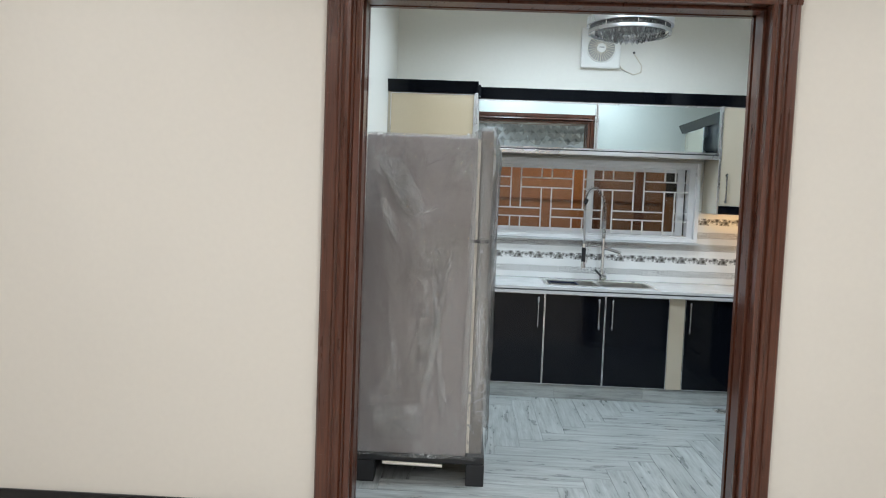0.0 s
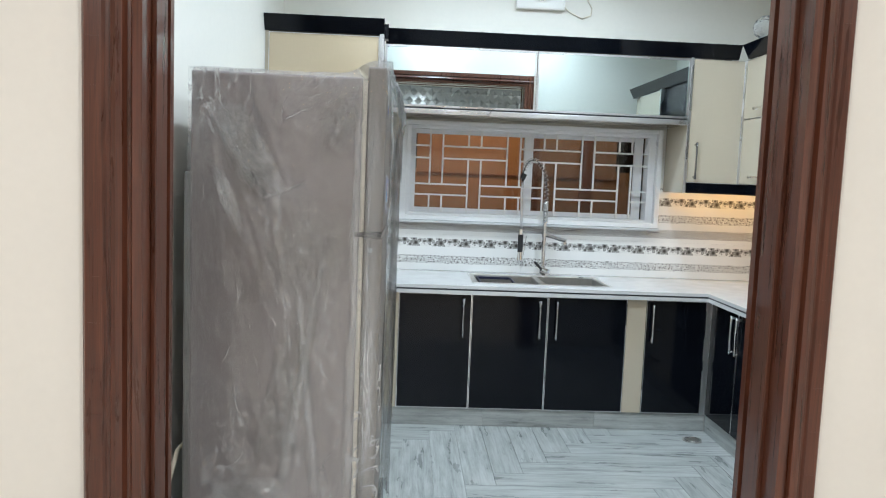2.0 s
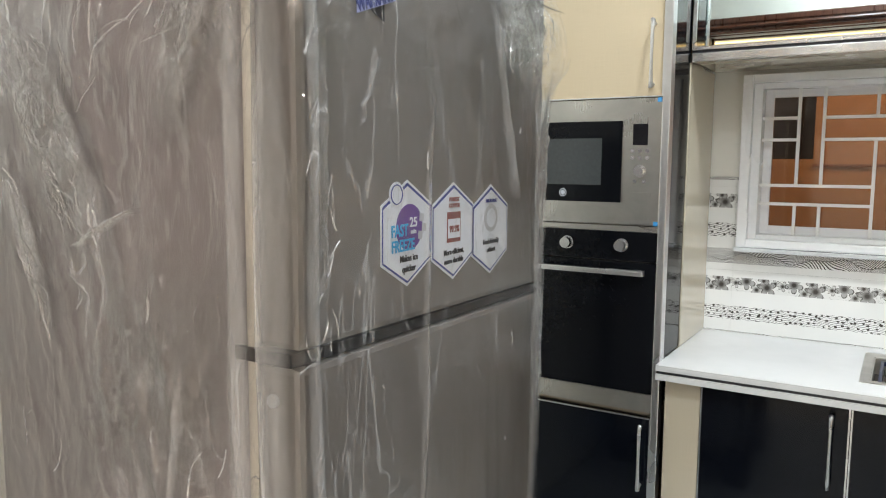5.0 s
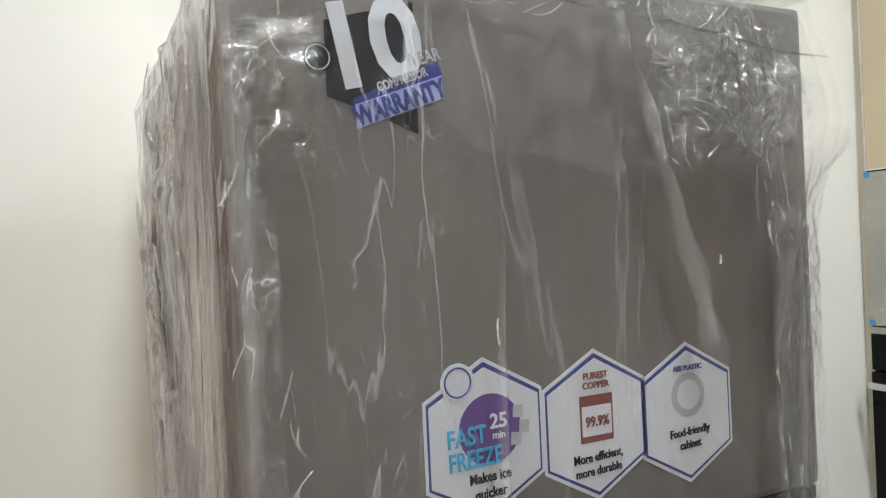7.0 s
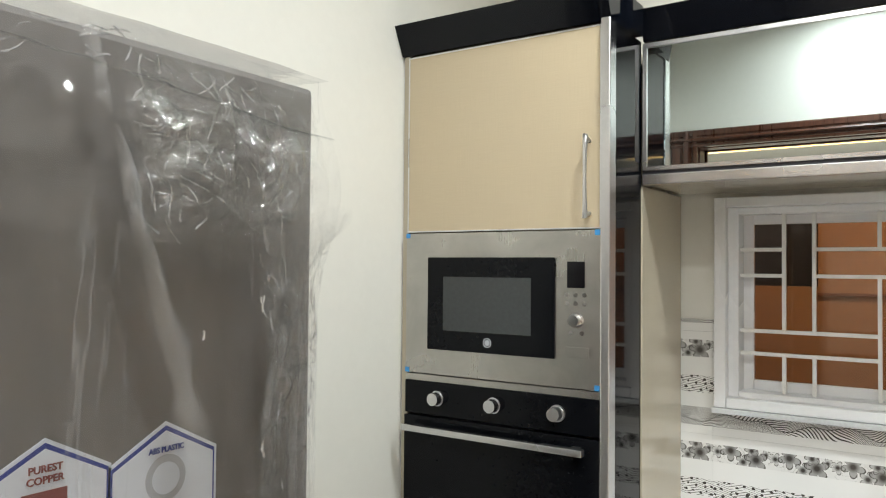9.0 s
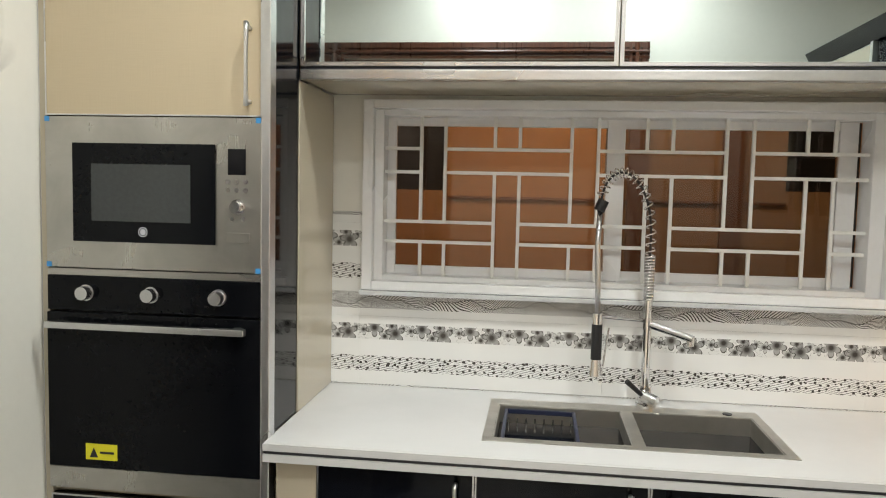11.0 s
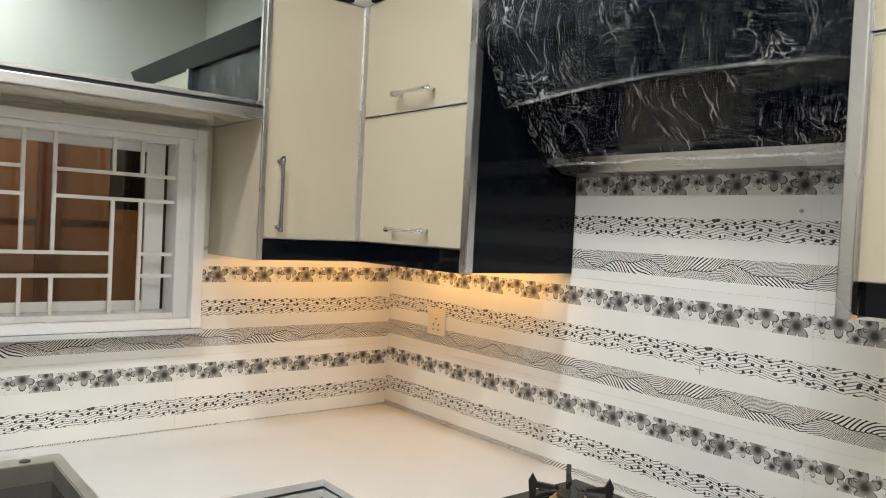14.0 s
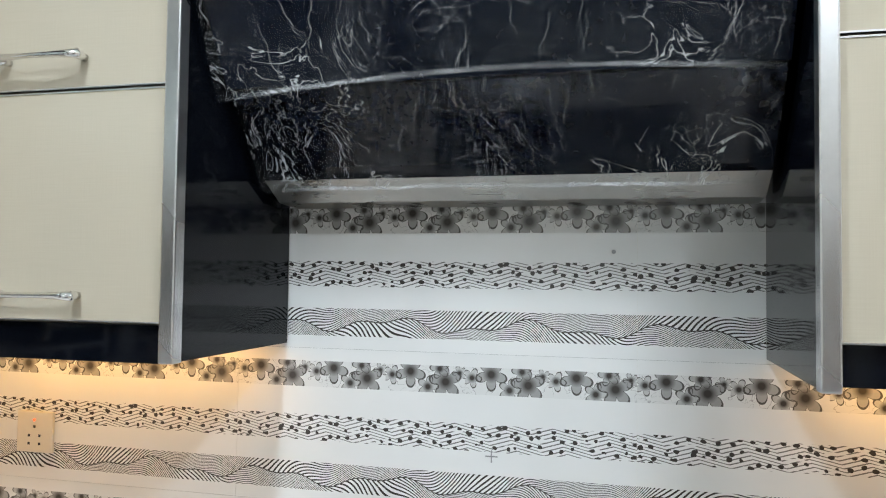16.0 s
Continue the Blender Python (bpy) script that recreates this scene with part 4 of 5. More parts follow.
part("corner_profile", block(-0.715, -0.690, TF - 0.012, TF + 0.03, 0.0, 2.205, bevel=0.003), ALU, tower, "bright aluminium corner profile")
part("side_panel", block(-0.712, -0.694, TF + 0.031, 3.238, 0.835, 2.2, bevel=0), BLACK_GLASS, tower, "black gloss side panel")
part("niche_side", block(-0.712, -0.690, 3.239, 3.598, 0.832, 1.80, bevel=0), BEIGE, tower, "beige gloss side of the window niche")
part("filler", block(TX0 + 0.0005, -1.3225, TF + 0.006, TF + 0.02, 0.112, 2.19, bevel=0), ALU, tower)

mw = thing("microwave_oven", (-1.02, 3.2, 1.27), "built-in stainless steel microwave oven with a black glass door", "microwave")
part("case", block(-1.29, -0.745, TF + 0.03, 3.4, 1.285, 1.65, bevel=0), GREY, mw)
bm = bmesh.new()
put(bm, -1.321, -0.716, TF - 0.006, TF + 0.028, 1.266, 1.6705, 0.002)
part("fascia", bm, STEEL, mw, "brushed stainless steel surround")
dr = part("door_glass", block(-1.240, -0.840, TF - 0.012, TF - 0.0065, 1.338, 1.601, bevel=0.002), BLACK_GLASS, mw)
part("viewing_window", block(-1.185, -0.907, TF - 0.0135, TF - 0.0125, 1.394, 1.546, bevel=0), plain("smoked_window", (0.045, 0.05, 0.052), 0.12, vary=0.2), dr, "smoked grey viewing window")
part("badge", ring(rod(bmesh.new(), (-1.04, TF - 0.0132, 1.367), (-1.04, TF - 0.0125, 1.367), 0.008, sides=20), (-1.04, TF - 0.0128, 1.367), (0, 1, 0), 0.012, 0.0012, 24, 5), INK_GREY, dr)
part("display", block(-0.806, -0.758, TF - 0.0085, TF - 0.0065, 1.523, 1.590, bevel=0), SCREEN, mw)
for r, zz in enumerate((1.505, 1.483)):
    for c in range(3):
        xx = -0.806 + 0.024 * c
        part("button", rod(bmesh.new(), (xx, TF - 0.0065, zz), (xx, TF - 0.009, zz), 0.0062, sides=14), CHROME, mw)
for c in range(2):
    part("button", rod(bmesh.new(), (-0.795 + 0.03 * c, TF - 0.0065, 1.408), (-0.795 + 0.03 * c, TF - 0.009, 1.408), 0.006, sides=14), CHROME, mw)
part("control_knob", rod(rod(bmesh.new(), (-0.780, TF - 0.0065, 1.44), (-0.780, TF - 0.010, 1.44), 0.020, sides=28), (-0.780, TF - 0.010, 1.44), (-0.780, TF - 0.030, 1.44), 0.016, 0.0145, sides=28), CHROME, mw)
part("door_button", block(-0.810, -0.746, TF - 0.0085, TF - 0.0065, 1.345, 1.372, bevel=0.001), STEEL, mw)
for cx, cz in ((-1.314, 1.664), (-0.724, 1.664), (-1.314, 1.273), (-0.724, 1.273)):
    part("tape_corner", block(cx - 0.007, cx + 0.007, TF - 0.0072, TF - 0.0064, cz - 0.007, cz + 0.007, bevel=0), BLUE_TAPE, mw, "bit of blue protective film")

ov = thing("built_in_oven", (-1.02, 3.2, 0.65), "black glass built-in oven with steel knobs and handle", "oven")
part("case", block(-1.29, -0.745, TF + 0.03, 3.4, 0.665, 1.22, bevel=0), GREY, ov)
part("top_strip", block(-1.321, -0.716, TF - 0.004, TF + 0.028, 1.2445, 1.2625, bevel=0.001), STEEL, ov)
cp = part("control_panel", block(-1.321, -0.716, TF - 0.006, TF + 0.028, 1.149, 1.2435, bevel=0.002), BLACK_GLASS, ov)
for kx in (-1.205, -1.020, -0.832):
    part("control_knob", rod(rod(bmesh.new(), (kx, TF - 0.006, 1.199), (kx, TF - 0.012, 1.199), 0.022, sides=28), (kx, TF - 0.012, 1.199), (kx, TF - 0.036, 1.199), 0.019, 0.0175, sides=28), ALU, cp, "brushed steel knob")
dr = part("oven_door", block(-1.321, -0.716, TF - 0.010, TF + 0.028, 0.715, 1.143, bevel=0.002), BLACK_GLASS, ov)
bm = bmesh.new()
put(bm, -1.300, -0.745, TF - 0.056, TF - 0.034, 1.106, 1.124, 0.003)
for kx in (-1.27, -0.775):
    put(bm, kx - 0.012, kx + 0.012, TF - 0.034, TF - 0.010, 1.108, 1.122, 0.002)
part("handle", bm, ALU, dr, "broad flat aluminium handle")
yl = part("energy_label", block(-1.212, -1.120, TF - 0.0112, TF - 0.0102, 0.738, 0.783, bevel=0), YELLOW, dr, "yellow warning label")
bm = bmesh.new()
prism(bm, [(-1.200, 0.745), (-1.176, 0.745), (-1.188, 0.772)], "y", TF - 0.0118, TF - 0.0113)
put(bm, -1.170, -1.130, TF - 0.0118, TF - 0.0113, 0.756, 0.762)
part("print", bm, INK_BLACK, yl)
part("bottom_strip", block(-1.321, -0.716, TF - 0.008, TF + 0.028, 0.653, 0.713, bevel=0.001), STEEL, ov)

# ---- upper units ----
UF = 3.24
UX0, UXD, UX1 = -0.690, 0.203, 1.122
upper = thing("mirror_cabinet", (0.2, 3.4, 1.80), "wall unit over the window with two mirrored lift-up doors", "wall unit")
bm = bmesh.new()
put(bm, UX0, 1.134, UF + 0.022, 3.598, 1.806, 2.195)
part("carcass", bm, BEIGE, upper)
for x0, x1 in ((UX0, UXD - 0.0015), (UXD + 0.0015, UX1)):
    d = part("door", block(x0 + 0.001, x1, UF, UF + 0.02, 1.842, 2.193, bevel=0), MIRROR, upper, "mirrored door")
    edging(d, "x", UF + 0.006, x0 + 0.001, x1, 1.842, 2.193, -0.012, 0.011)
part("light_rail", block(UX0, UX1 + 0.012, UF - 0.008, UF + 0.021, 1.803, 1.832, bevel=0.003), ALU, upper, "bright aluminium bottom rail")
part("shadow_gap", block(UX0, UX1, UF + 0.002, UF + 0.02, 1.833, 1.841, bevel=0), GROOVE, upper)

corner = thing("corner_wall_cabinet", (1.3, 3.4, 1.4), "beige gloss corner wall unit beside the window niche", "wall unit")
part("side_panel", block(1.123, 1.135, UF + 0.001, 3.598, 1.397, 1.804, bevel=0), BEIGE, corner, "beige gloss side of the niche")
part("edge_profile", block(1.122, 1.1365, UF - 0.010, UF + 0.0005, 1.397, 2.2, bevel=0.002), ALU, corner, "aluminium edge profile")
d = part("door", block(1.138, 1.452, UF, UF + 0.02, 1.462, 2.195, bevel=0.0015), BEIGE, corner)
edging(d, "x", UF + 0.005, 1.138, 1.452, 1.462, 2.195, -0.0065, 0.003)
bow_handle(d, 1.182, UF, 1.484, 1.700, (0, -1, 0), CHROME_REFLECTING_DARK, "slim chrome handle, its dark reflection put into the colour")
bm = bmesh.new()
put(bm, 1.137, 1.476, UF + 0.004, UF + 0.016, 1.399, 1.460)
put(bm, 1.464, 1.476, 2.706, UF + 0.004, 1.399, 1.460)
part("lower_band", bm, BLACK, corner, "black gloss band under the doors")
part("corner_bead", block(1.452, 1.468, UF - 0.028, UF + 0.016, 1.461, 2.195, bevel=0.003), ALU, corner)
part("carcass", put(block(1.137, 1.478, UF + 0.024, 3.598, 1.43, 2.195, bevel=0), 1.48, 1.846, 2.706, 3.598, 1.43, 2.195), BEIGE, corner)


def lift_doors(parent, y0, y1, split, hx):
    for z0, z1, hz in ((1.464, split - 0.002, 1.506), (split + 0.002, 2.195, split + 0.052)):
        d = part("door", block(1.450, 1.468, y0, y1, z0, z1, bevel=0.0015), BEIGE, parent)
        edging(d, "y", 1.455, y0, y1, z0, z1, -0.0065, 0.0025)
        bar_handle(d, 1.450, hx, hz, 0.082, 0.028)


lift_doors(corner, 2.708, 3.208, 1.845, 2.94)
far = thing("wall_cabinet", (1.6, 1.4, 1.4), "beige gloss wall unit with lift-up doors beside the hood", "wall unit")
part("carcass", block(1.48, 1.846, 0.98, 1.735, 1.43, 2.195, bevel=0), BEIGE, far)
lift_doors(far, 1.18, 1.734, 1.860, 1.45)
part("lower_band", block(1.464, 1.476, 0.98, 1.734, 1.408, 1.462, bevel=0), BLACK, far, "black gloss band under the doors")
for y0, y1, yf in ((2.684, 2.704, 2.694), (1.737, 1.757, 1.747)):
    t = thing("hood_side_panel", (1.65, yf, 1.4), "black gloss upright panel beside the cooker hood", "side panel")
    part("board", block(1.464, 1.8485, y0, y1, 1.404, 2.2, bevel=0.001), BLACK, t)
    part("edge_profile", block(1.437, 1.4635, y0 - 0.003, y1 + 0.003, 1.402, 2.2, bevel=0.003), ALU, t, "bright aluminium edge profile")
for nm, a in (("led_strip", (1.16, 1.80, 3.494, 3.506, 1.4205, 1.4295)), ("led_strip", (1.769, 1.781, 2.72, 3.40, 1.4205, 1.4295)), ("led_strip", (1.769, 1.781, 1.0, 1.72, 1.4205, 1.4295))):
    solid(nm, block(*a, bevel=0), LED, "warm amber LED strip under a wall unit", "light strip", kind="", group="LED strips")

# Cornice: one continuous run of black board, leaning forward.
bm = bmesh.new()
lean = 0.045
prism(bm, [(TF - 0.004, 2.199), (TF - lean, 2.282), (TF + 0.10, 2.282), (TF + 0.10, 2.199)], "x", TX0 + 0.001, -0.690)
prism(bm, [(UF - 0.002, 2.199), (UF - lean, 2.278), (UF + 0.1, 2.278), (UF + 0.1, 2.199)], "x", -0.688, 1.408)
put(bm, -0.712, -0.672, TF + 0.101, UF - 0.05, 2.2, 2.281)
prism(bm, [(1.446, 2.199), (1.405, 2.278), (1.55, 2.278), (1.55, 2.199)], "y", 0.98, UF - 0.046)
solid("cornice", bm, BLACK, "glossy black cornice board along the top of the units", "cornice", kind="")

# ---- cooker hood ----
hood = thing("cooker_hood", (1.65, 2.22, 1.68), "slanted black glass cooker hood still wrapped in plastic", "cooker hood")
HY0, HY1 = 1.768, 2.668
part("canopy", prism(bmesh.new(), [(1.80, 1.700), (1.715, 1.722), (1.58, 1.862), (1.56, 1.862), (1.475, 2.0), (1.475, 2.195), (1.845, 2.195), (1.845, 1.700)], "y", HY0, HY1), HOOD_GLASS, hood)
part("steel_lip", prism(bmesh.new(), [(1.845, 1.682), (1.765, 1.686), (1.700, 1.722), (1.715, 1.7215), (1.80, 1.6995), (1.845, 1.6995)], "y", HY0 + 0.002, HY1 - 0.002), STEEL, hood, "stainless steel lower lip")


rng_hood = random.Random(11)


def draped(pts_of, nu, nv):
    """A sheet of film: pts_of(a, b) gives the place for a and b from 0 to 1."""
    bm = bmesh.new()
    uv = bm.loops.layers.uv.new("uv")
    grid = [[bm.verts.new(pts_of(i / nu, k / nv)) for k in range(nv + 1)] for i in range(nu + 1)]
    for i in range(nu):
        for k in range(nv):
            f = bm.faces.new((grid[i][k], grid[i + 1][k], grid[i + 1][k + 1], grid[i][k + 1]))
            for lp, (p, q) in zip(f.loops, ((i, k), (i + 1, k), (i + 1, k + 1), (i, k + 1))):
                lp[uv].uv = (p / nu, q / nv)
    return bm


def fold(x, y, z, s):
    """Sharp-ridged creases, 0 to 1."""
    v = noise.noise(Vector((x, y, z)) * s)
    return (1 - abs(v) * 2) ** 3 if abs(v) < 0.5 else 0.0


def low_flap(a, b):
    y = HY1 - 0.004 - (HY1 - HY0 - 0.008) * a
    x, z = 1.700 + (1.562 - 1.700) * b, 1.712 + (1.868 - 1.712) * b
    w = 0.006 + 0.003 * fold(y, z, 3.0, 9) + 0.012 * (1 - b) ** 4
    sag = 0.006 * noise.noise(Vector((y * 5, 0, 1)))
    return (x - w * 0.72, y, z - w * 0.6 + sag * (1 - b))


def high_flap(a, b):
    y = HY1 + 0.006 - (HY1 - HY0 - 0.004) * a
    rise = 0.025 * math.sin(a * math.pi * 0.9)
    z = 1.835 + rise * (1 - b) + (2.19 - 1.835) * b
    x = 1.548 - (z - 1.85) * 0.56 if z < 1.99 else 1.468
    w = 0.006 + 0.003 * fold(y, z, 7.0, 8) + 0.010 * (1 - b) ** 6
    return (x - w - 0.004, y, z)


def hem(place, b, w):
    def at(a, c):
        p = Vector(place(0.01 + 0.98 * a, b))
        return p + Vector((-0.003, 0, w * (c - 0.3) * (1 + 0.5 * noise.noise(Vector((a * 9, b, 2))))))
    return draped(at, 70, 5)


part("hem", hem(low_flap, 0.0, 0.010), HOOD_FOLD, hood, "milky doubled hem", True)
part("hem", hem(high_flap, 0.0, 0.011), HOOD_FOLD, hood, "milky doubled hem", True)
# Milky strips paint in the light that creases of the wrap reflect.
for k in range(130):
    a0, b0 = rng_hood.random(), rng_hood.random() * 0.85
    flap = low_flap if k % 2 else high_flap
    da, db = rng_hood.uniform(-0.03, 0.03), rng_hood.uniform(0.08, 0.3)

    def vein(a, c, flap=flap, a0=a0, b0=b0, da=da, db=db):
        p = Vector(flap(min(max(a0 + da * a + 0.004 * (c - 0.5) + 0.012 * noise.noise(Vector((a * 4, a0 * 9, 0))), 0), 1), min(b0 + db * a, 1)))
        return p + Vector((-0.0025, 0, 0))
    part("crease", draped(vein, 16, 4), HOOD_FOLD, hood, "milky crease whitened for the light it reflects", True)
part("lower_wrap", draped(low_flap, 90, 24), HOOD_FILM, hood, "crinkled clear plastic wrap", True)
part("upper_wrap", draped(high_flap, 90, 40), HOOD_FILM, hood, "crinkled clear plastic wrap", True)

# ---- wall tiles ----


def tile_wall(parent, axis, plane, a0, a1, top_of, hole, joint, z_row):
    """Tiles from the worktop up, cut round the hole; a is along the wall."""
    k0, k1 = math.floor((a0 - joint) / TILE_W), math.ceil((a1 - joint) / TILE_W)
    for row in range(-1, 3):
        zlo, zhi = z_row + row * TILE_H, z_row + (row + 1) * TILE_H
        for k in range(k0, k1):
            lo, hi = joint + k * TILE_W, joint + (k + 1) * TILE_W
            cuts_a = sorted({max(lo, a0), min(hi, a1), *[c for c in (hole[0], hole[1], *top_of[1:3]) if max(lo, a0) < c < min(hi, a1)]})
            cuts_z = sorted({max(zlo, 0.8305), zhi, *[c for c in (hole[2], hole[3]) if max(zlo, 0.8305) < c < zhi]})
            for p, q in zip(cuts_a, cuts_a[1:]):
                for r, s in zip(cuts_z, cuts_z[1:]):
                    mid_a, mid_z = (p + q) / 2, (r + s) / 2
                    top_z = top_of[3] if top_of[1] < mid_a < top_of[2] else top_of[0]
                    s = min(s, top_z)
                    if q - p < 0.004 or s - r < 0.004 or (hole[0] < mid_a < hole[1] and hole[2] < mid_z < hole[3]):
                        continue
                    g = 0.00025
                    pa, qa = (p + g if abs(p - lo) < 1e-6 else p), (q - g if abs(q - hi) < 1e-6 else q)
                    ra, sa = (r + g if abs(r - zlo) < 1e-6 else r), (s - g if abs(s - zhi) < 1e-6 else s)
                    bm = bmesh.new()
                    if axis == "x":
                        put(bm, pa, qa, plane, plane + 0.0055, ra, sa)
                    else:
                        put(bm, plane, plane + 0.0055, pa, qa, ra, sa)
                    uv = bm.loops.layers.uv.new("uv")
                    for f in bm.faces:
                        for lp in f.loops:
                            co = lp.vert.co
                            along = co.x if axis == "x" else -co.y
                            base = lo if axis == "x" else -hi
                            lp[uv].uv = (along - base, co.z - zlo)
                    me = mesh_of("tile", bm, TILE)
                    ob = new("tile", me)
                    ob.parent = parent


tile_wall(bpy.data.objects["wall_north"], "x", 3.6, -0.692, 1.85, (1.42, 9, 9, 1.42), (FX0, FX1, FZ0 - 0.016, 1.8), -0.593, 1.067)
tile_wall(bpy.data.objects["wall_east"], "y", 1.85, 0.98, 3.5995, (1.41, 1.757, 2.684, 1.735), (9, 9, 9, 9), 1.98, 1.080)

sock = thing("wall_socket", (1.842, 3.294, 1.185), "ivory plastic wall socket on the printed tiles", "socket")
part("plate", block(1.841, 1.8498, 3.247, 3.341, 1.139, 1.231, bevel=0.003), IVORY, sock)
bm = bmesh.new()
for dy, dz in ((0, 0.012), (-0.014, -0.008), (0.014, -0.008), (-0.014, -0.026), (0.014, -0.026)):
    put(bm, 1.8405, 1.8412, 3.294 + dy - 0.003, 3.294 + dy + 0.003, 1.185 + dz - 0.003, 1.185 + dz + 0.003)
part("pin_holes", bm, DARK, sock)
part("indicator", rod(bmesh.new(), (1.841, 3.294, 1.212), (1.839, 3.294, 1.212), 0.003), lit("red_indicator", (1, 0.1, 0.03), 2.0), sock, "glowing red indicator")
bm = bmesh.new()
put(bm, 1.8490, 1.8498, 2.240, 2.264, 1.1978, 1.2002)
put(bm, 1.8490, 1.8498, 2.2508, 2.2532, 1.187, 1.211)
solid("tile_mark", bm, GREY, "small pencilled cross on a wall tile", "mark", kind="")
solid("screw_plug", rod(bmesh.new(), (1.85, 2.023, 1.595), (1.846, 2.023, 1.595), 0.004), GREY, "small grey plug in a wall tile", "plug", kind="")

# ---- refrigerator ----
fridge = thing("refrigerator", (-0.92, 1.53, 0), "tall graphite two-door refrigerator wrapped in clear plastic", "refrigerator")
FXB, FXF, FY0, FY1, FZB, FZT = -1.230, -0.684, 1.215, 1.855, 0.150, 1.744
part("cabinet", block(FXB, FXF, FY0, FY1, FZB, FZT, bevel=0.008), FRIDGE_SIDE, fridge, "grey painted steel cabinet")
part("freezer_door", block(-0.668, -0.606, FY0 + 0.001, FY1 - 0.001, 1.246, 1.779, bevel=0.008), FRIDGE, fridge, "graphite steel freezer door")
lower = part("fridge_door", block(-0.668, -0.606, FY0 + 0.001, FY1 - 0.001, FZB + 0.015, 1.226, bevel=0.008), FRIDGE, fridge, "graphite steel lower door")
part("gasket", block(-0.683, -0.669, FY0 - 0.0015, FY1 - 0.004, FZB + 0.02, FZT - 0.01, bevel=0), TRIM, fridge, "pale door gasket")
part("hinge", block(-0.700, -0.612, FY0 - 0.006, FY0 + 0.05, 1.228, 1.244, bevel=0.001), DARK, fridge, "dark middle hinge")
part("handle_gap", block(-0.668, -0.612, FY0 + 0.05, FY1 - 0.002, 1.229, 1.243, bevel=0), DARK, fridge)
part("lock", rod(bmesh.new(), (-0.645, FY0 + 0.001, 1.185), (-0.645, FY0 - 0.003, 1.185), 0.008, sides=18), INK_GREY, lower, "small round grey lock")
part("condenser_cover", block(FXB - 0.028, FXB - 0.001, FY0 + 0.03, FY1 - 0.03, 0.25, 1.42, bevel=0.006), GREY, fridge, "dark grey condenser cover")
stand = thing("fridge_stand", (-0.92, 1.53, 0), "dark plastic fridge stand on four block feet", "fridge stand")
part("tray", block(-1.235, -0.590, FY0 - 0.005, FY1 + 0.005, 0.112, 0.149, bevel=0.004), DARK, stand)
for x in (-1.235, -0.68):
    for y in (FY0 - 0.008, FY1 - 0.082):
        part("foot", block(x, x + 0.092, y, y + 0.09, 0, 0.111, bevel=0.006), DARK, stand)
part("crossbar", rod(bmesh.new(), (-1.10, FY0 - 0.012, 0.105), (-0.80, FY0 - 0.012, 0.100), 0.008), TRIM, stand, "pale steel bar")


hose = [(-1.300, 1.26, 0.01), (-1.298, 1.24, 0.20), (-1.302, 1.24, 0.36), (-1.290, 1.30, 0.46), (-1.270, 1.40, 0.48)]
solid("drain_hose", tube(bmesh.new(), hose, 0.008, 10), IVORY, "pale plastic hose hanging behind the refrigerator", "hose", kind="", smooth=True)


def lid(x):
    """Height of the film's top edge: it steps up over the doors."""
    t = min(max((x + 0.74) / 0.10, 0), 1)
    return 1.751 + 0.035 * t * t * (3 - 2 * t)


def ridge(x, y, z):
    """One thin sharp crest where the noise crosses zero, 0 to 1."""
    return max(0.0, 1 - abs(noise.noise(Vector((x, y, z)))) * 5)


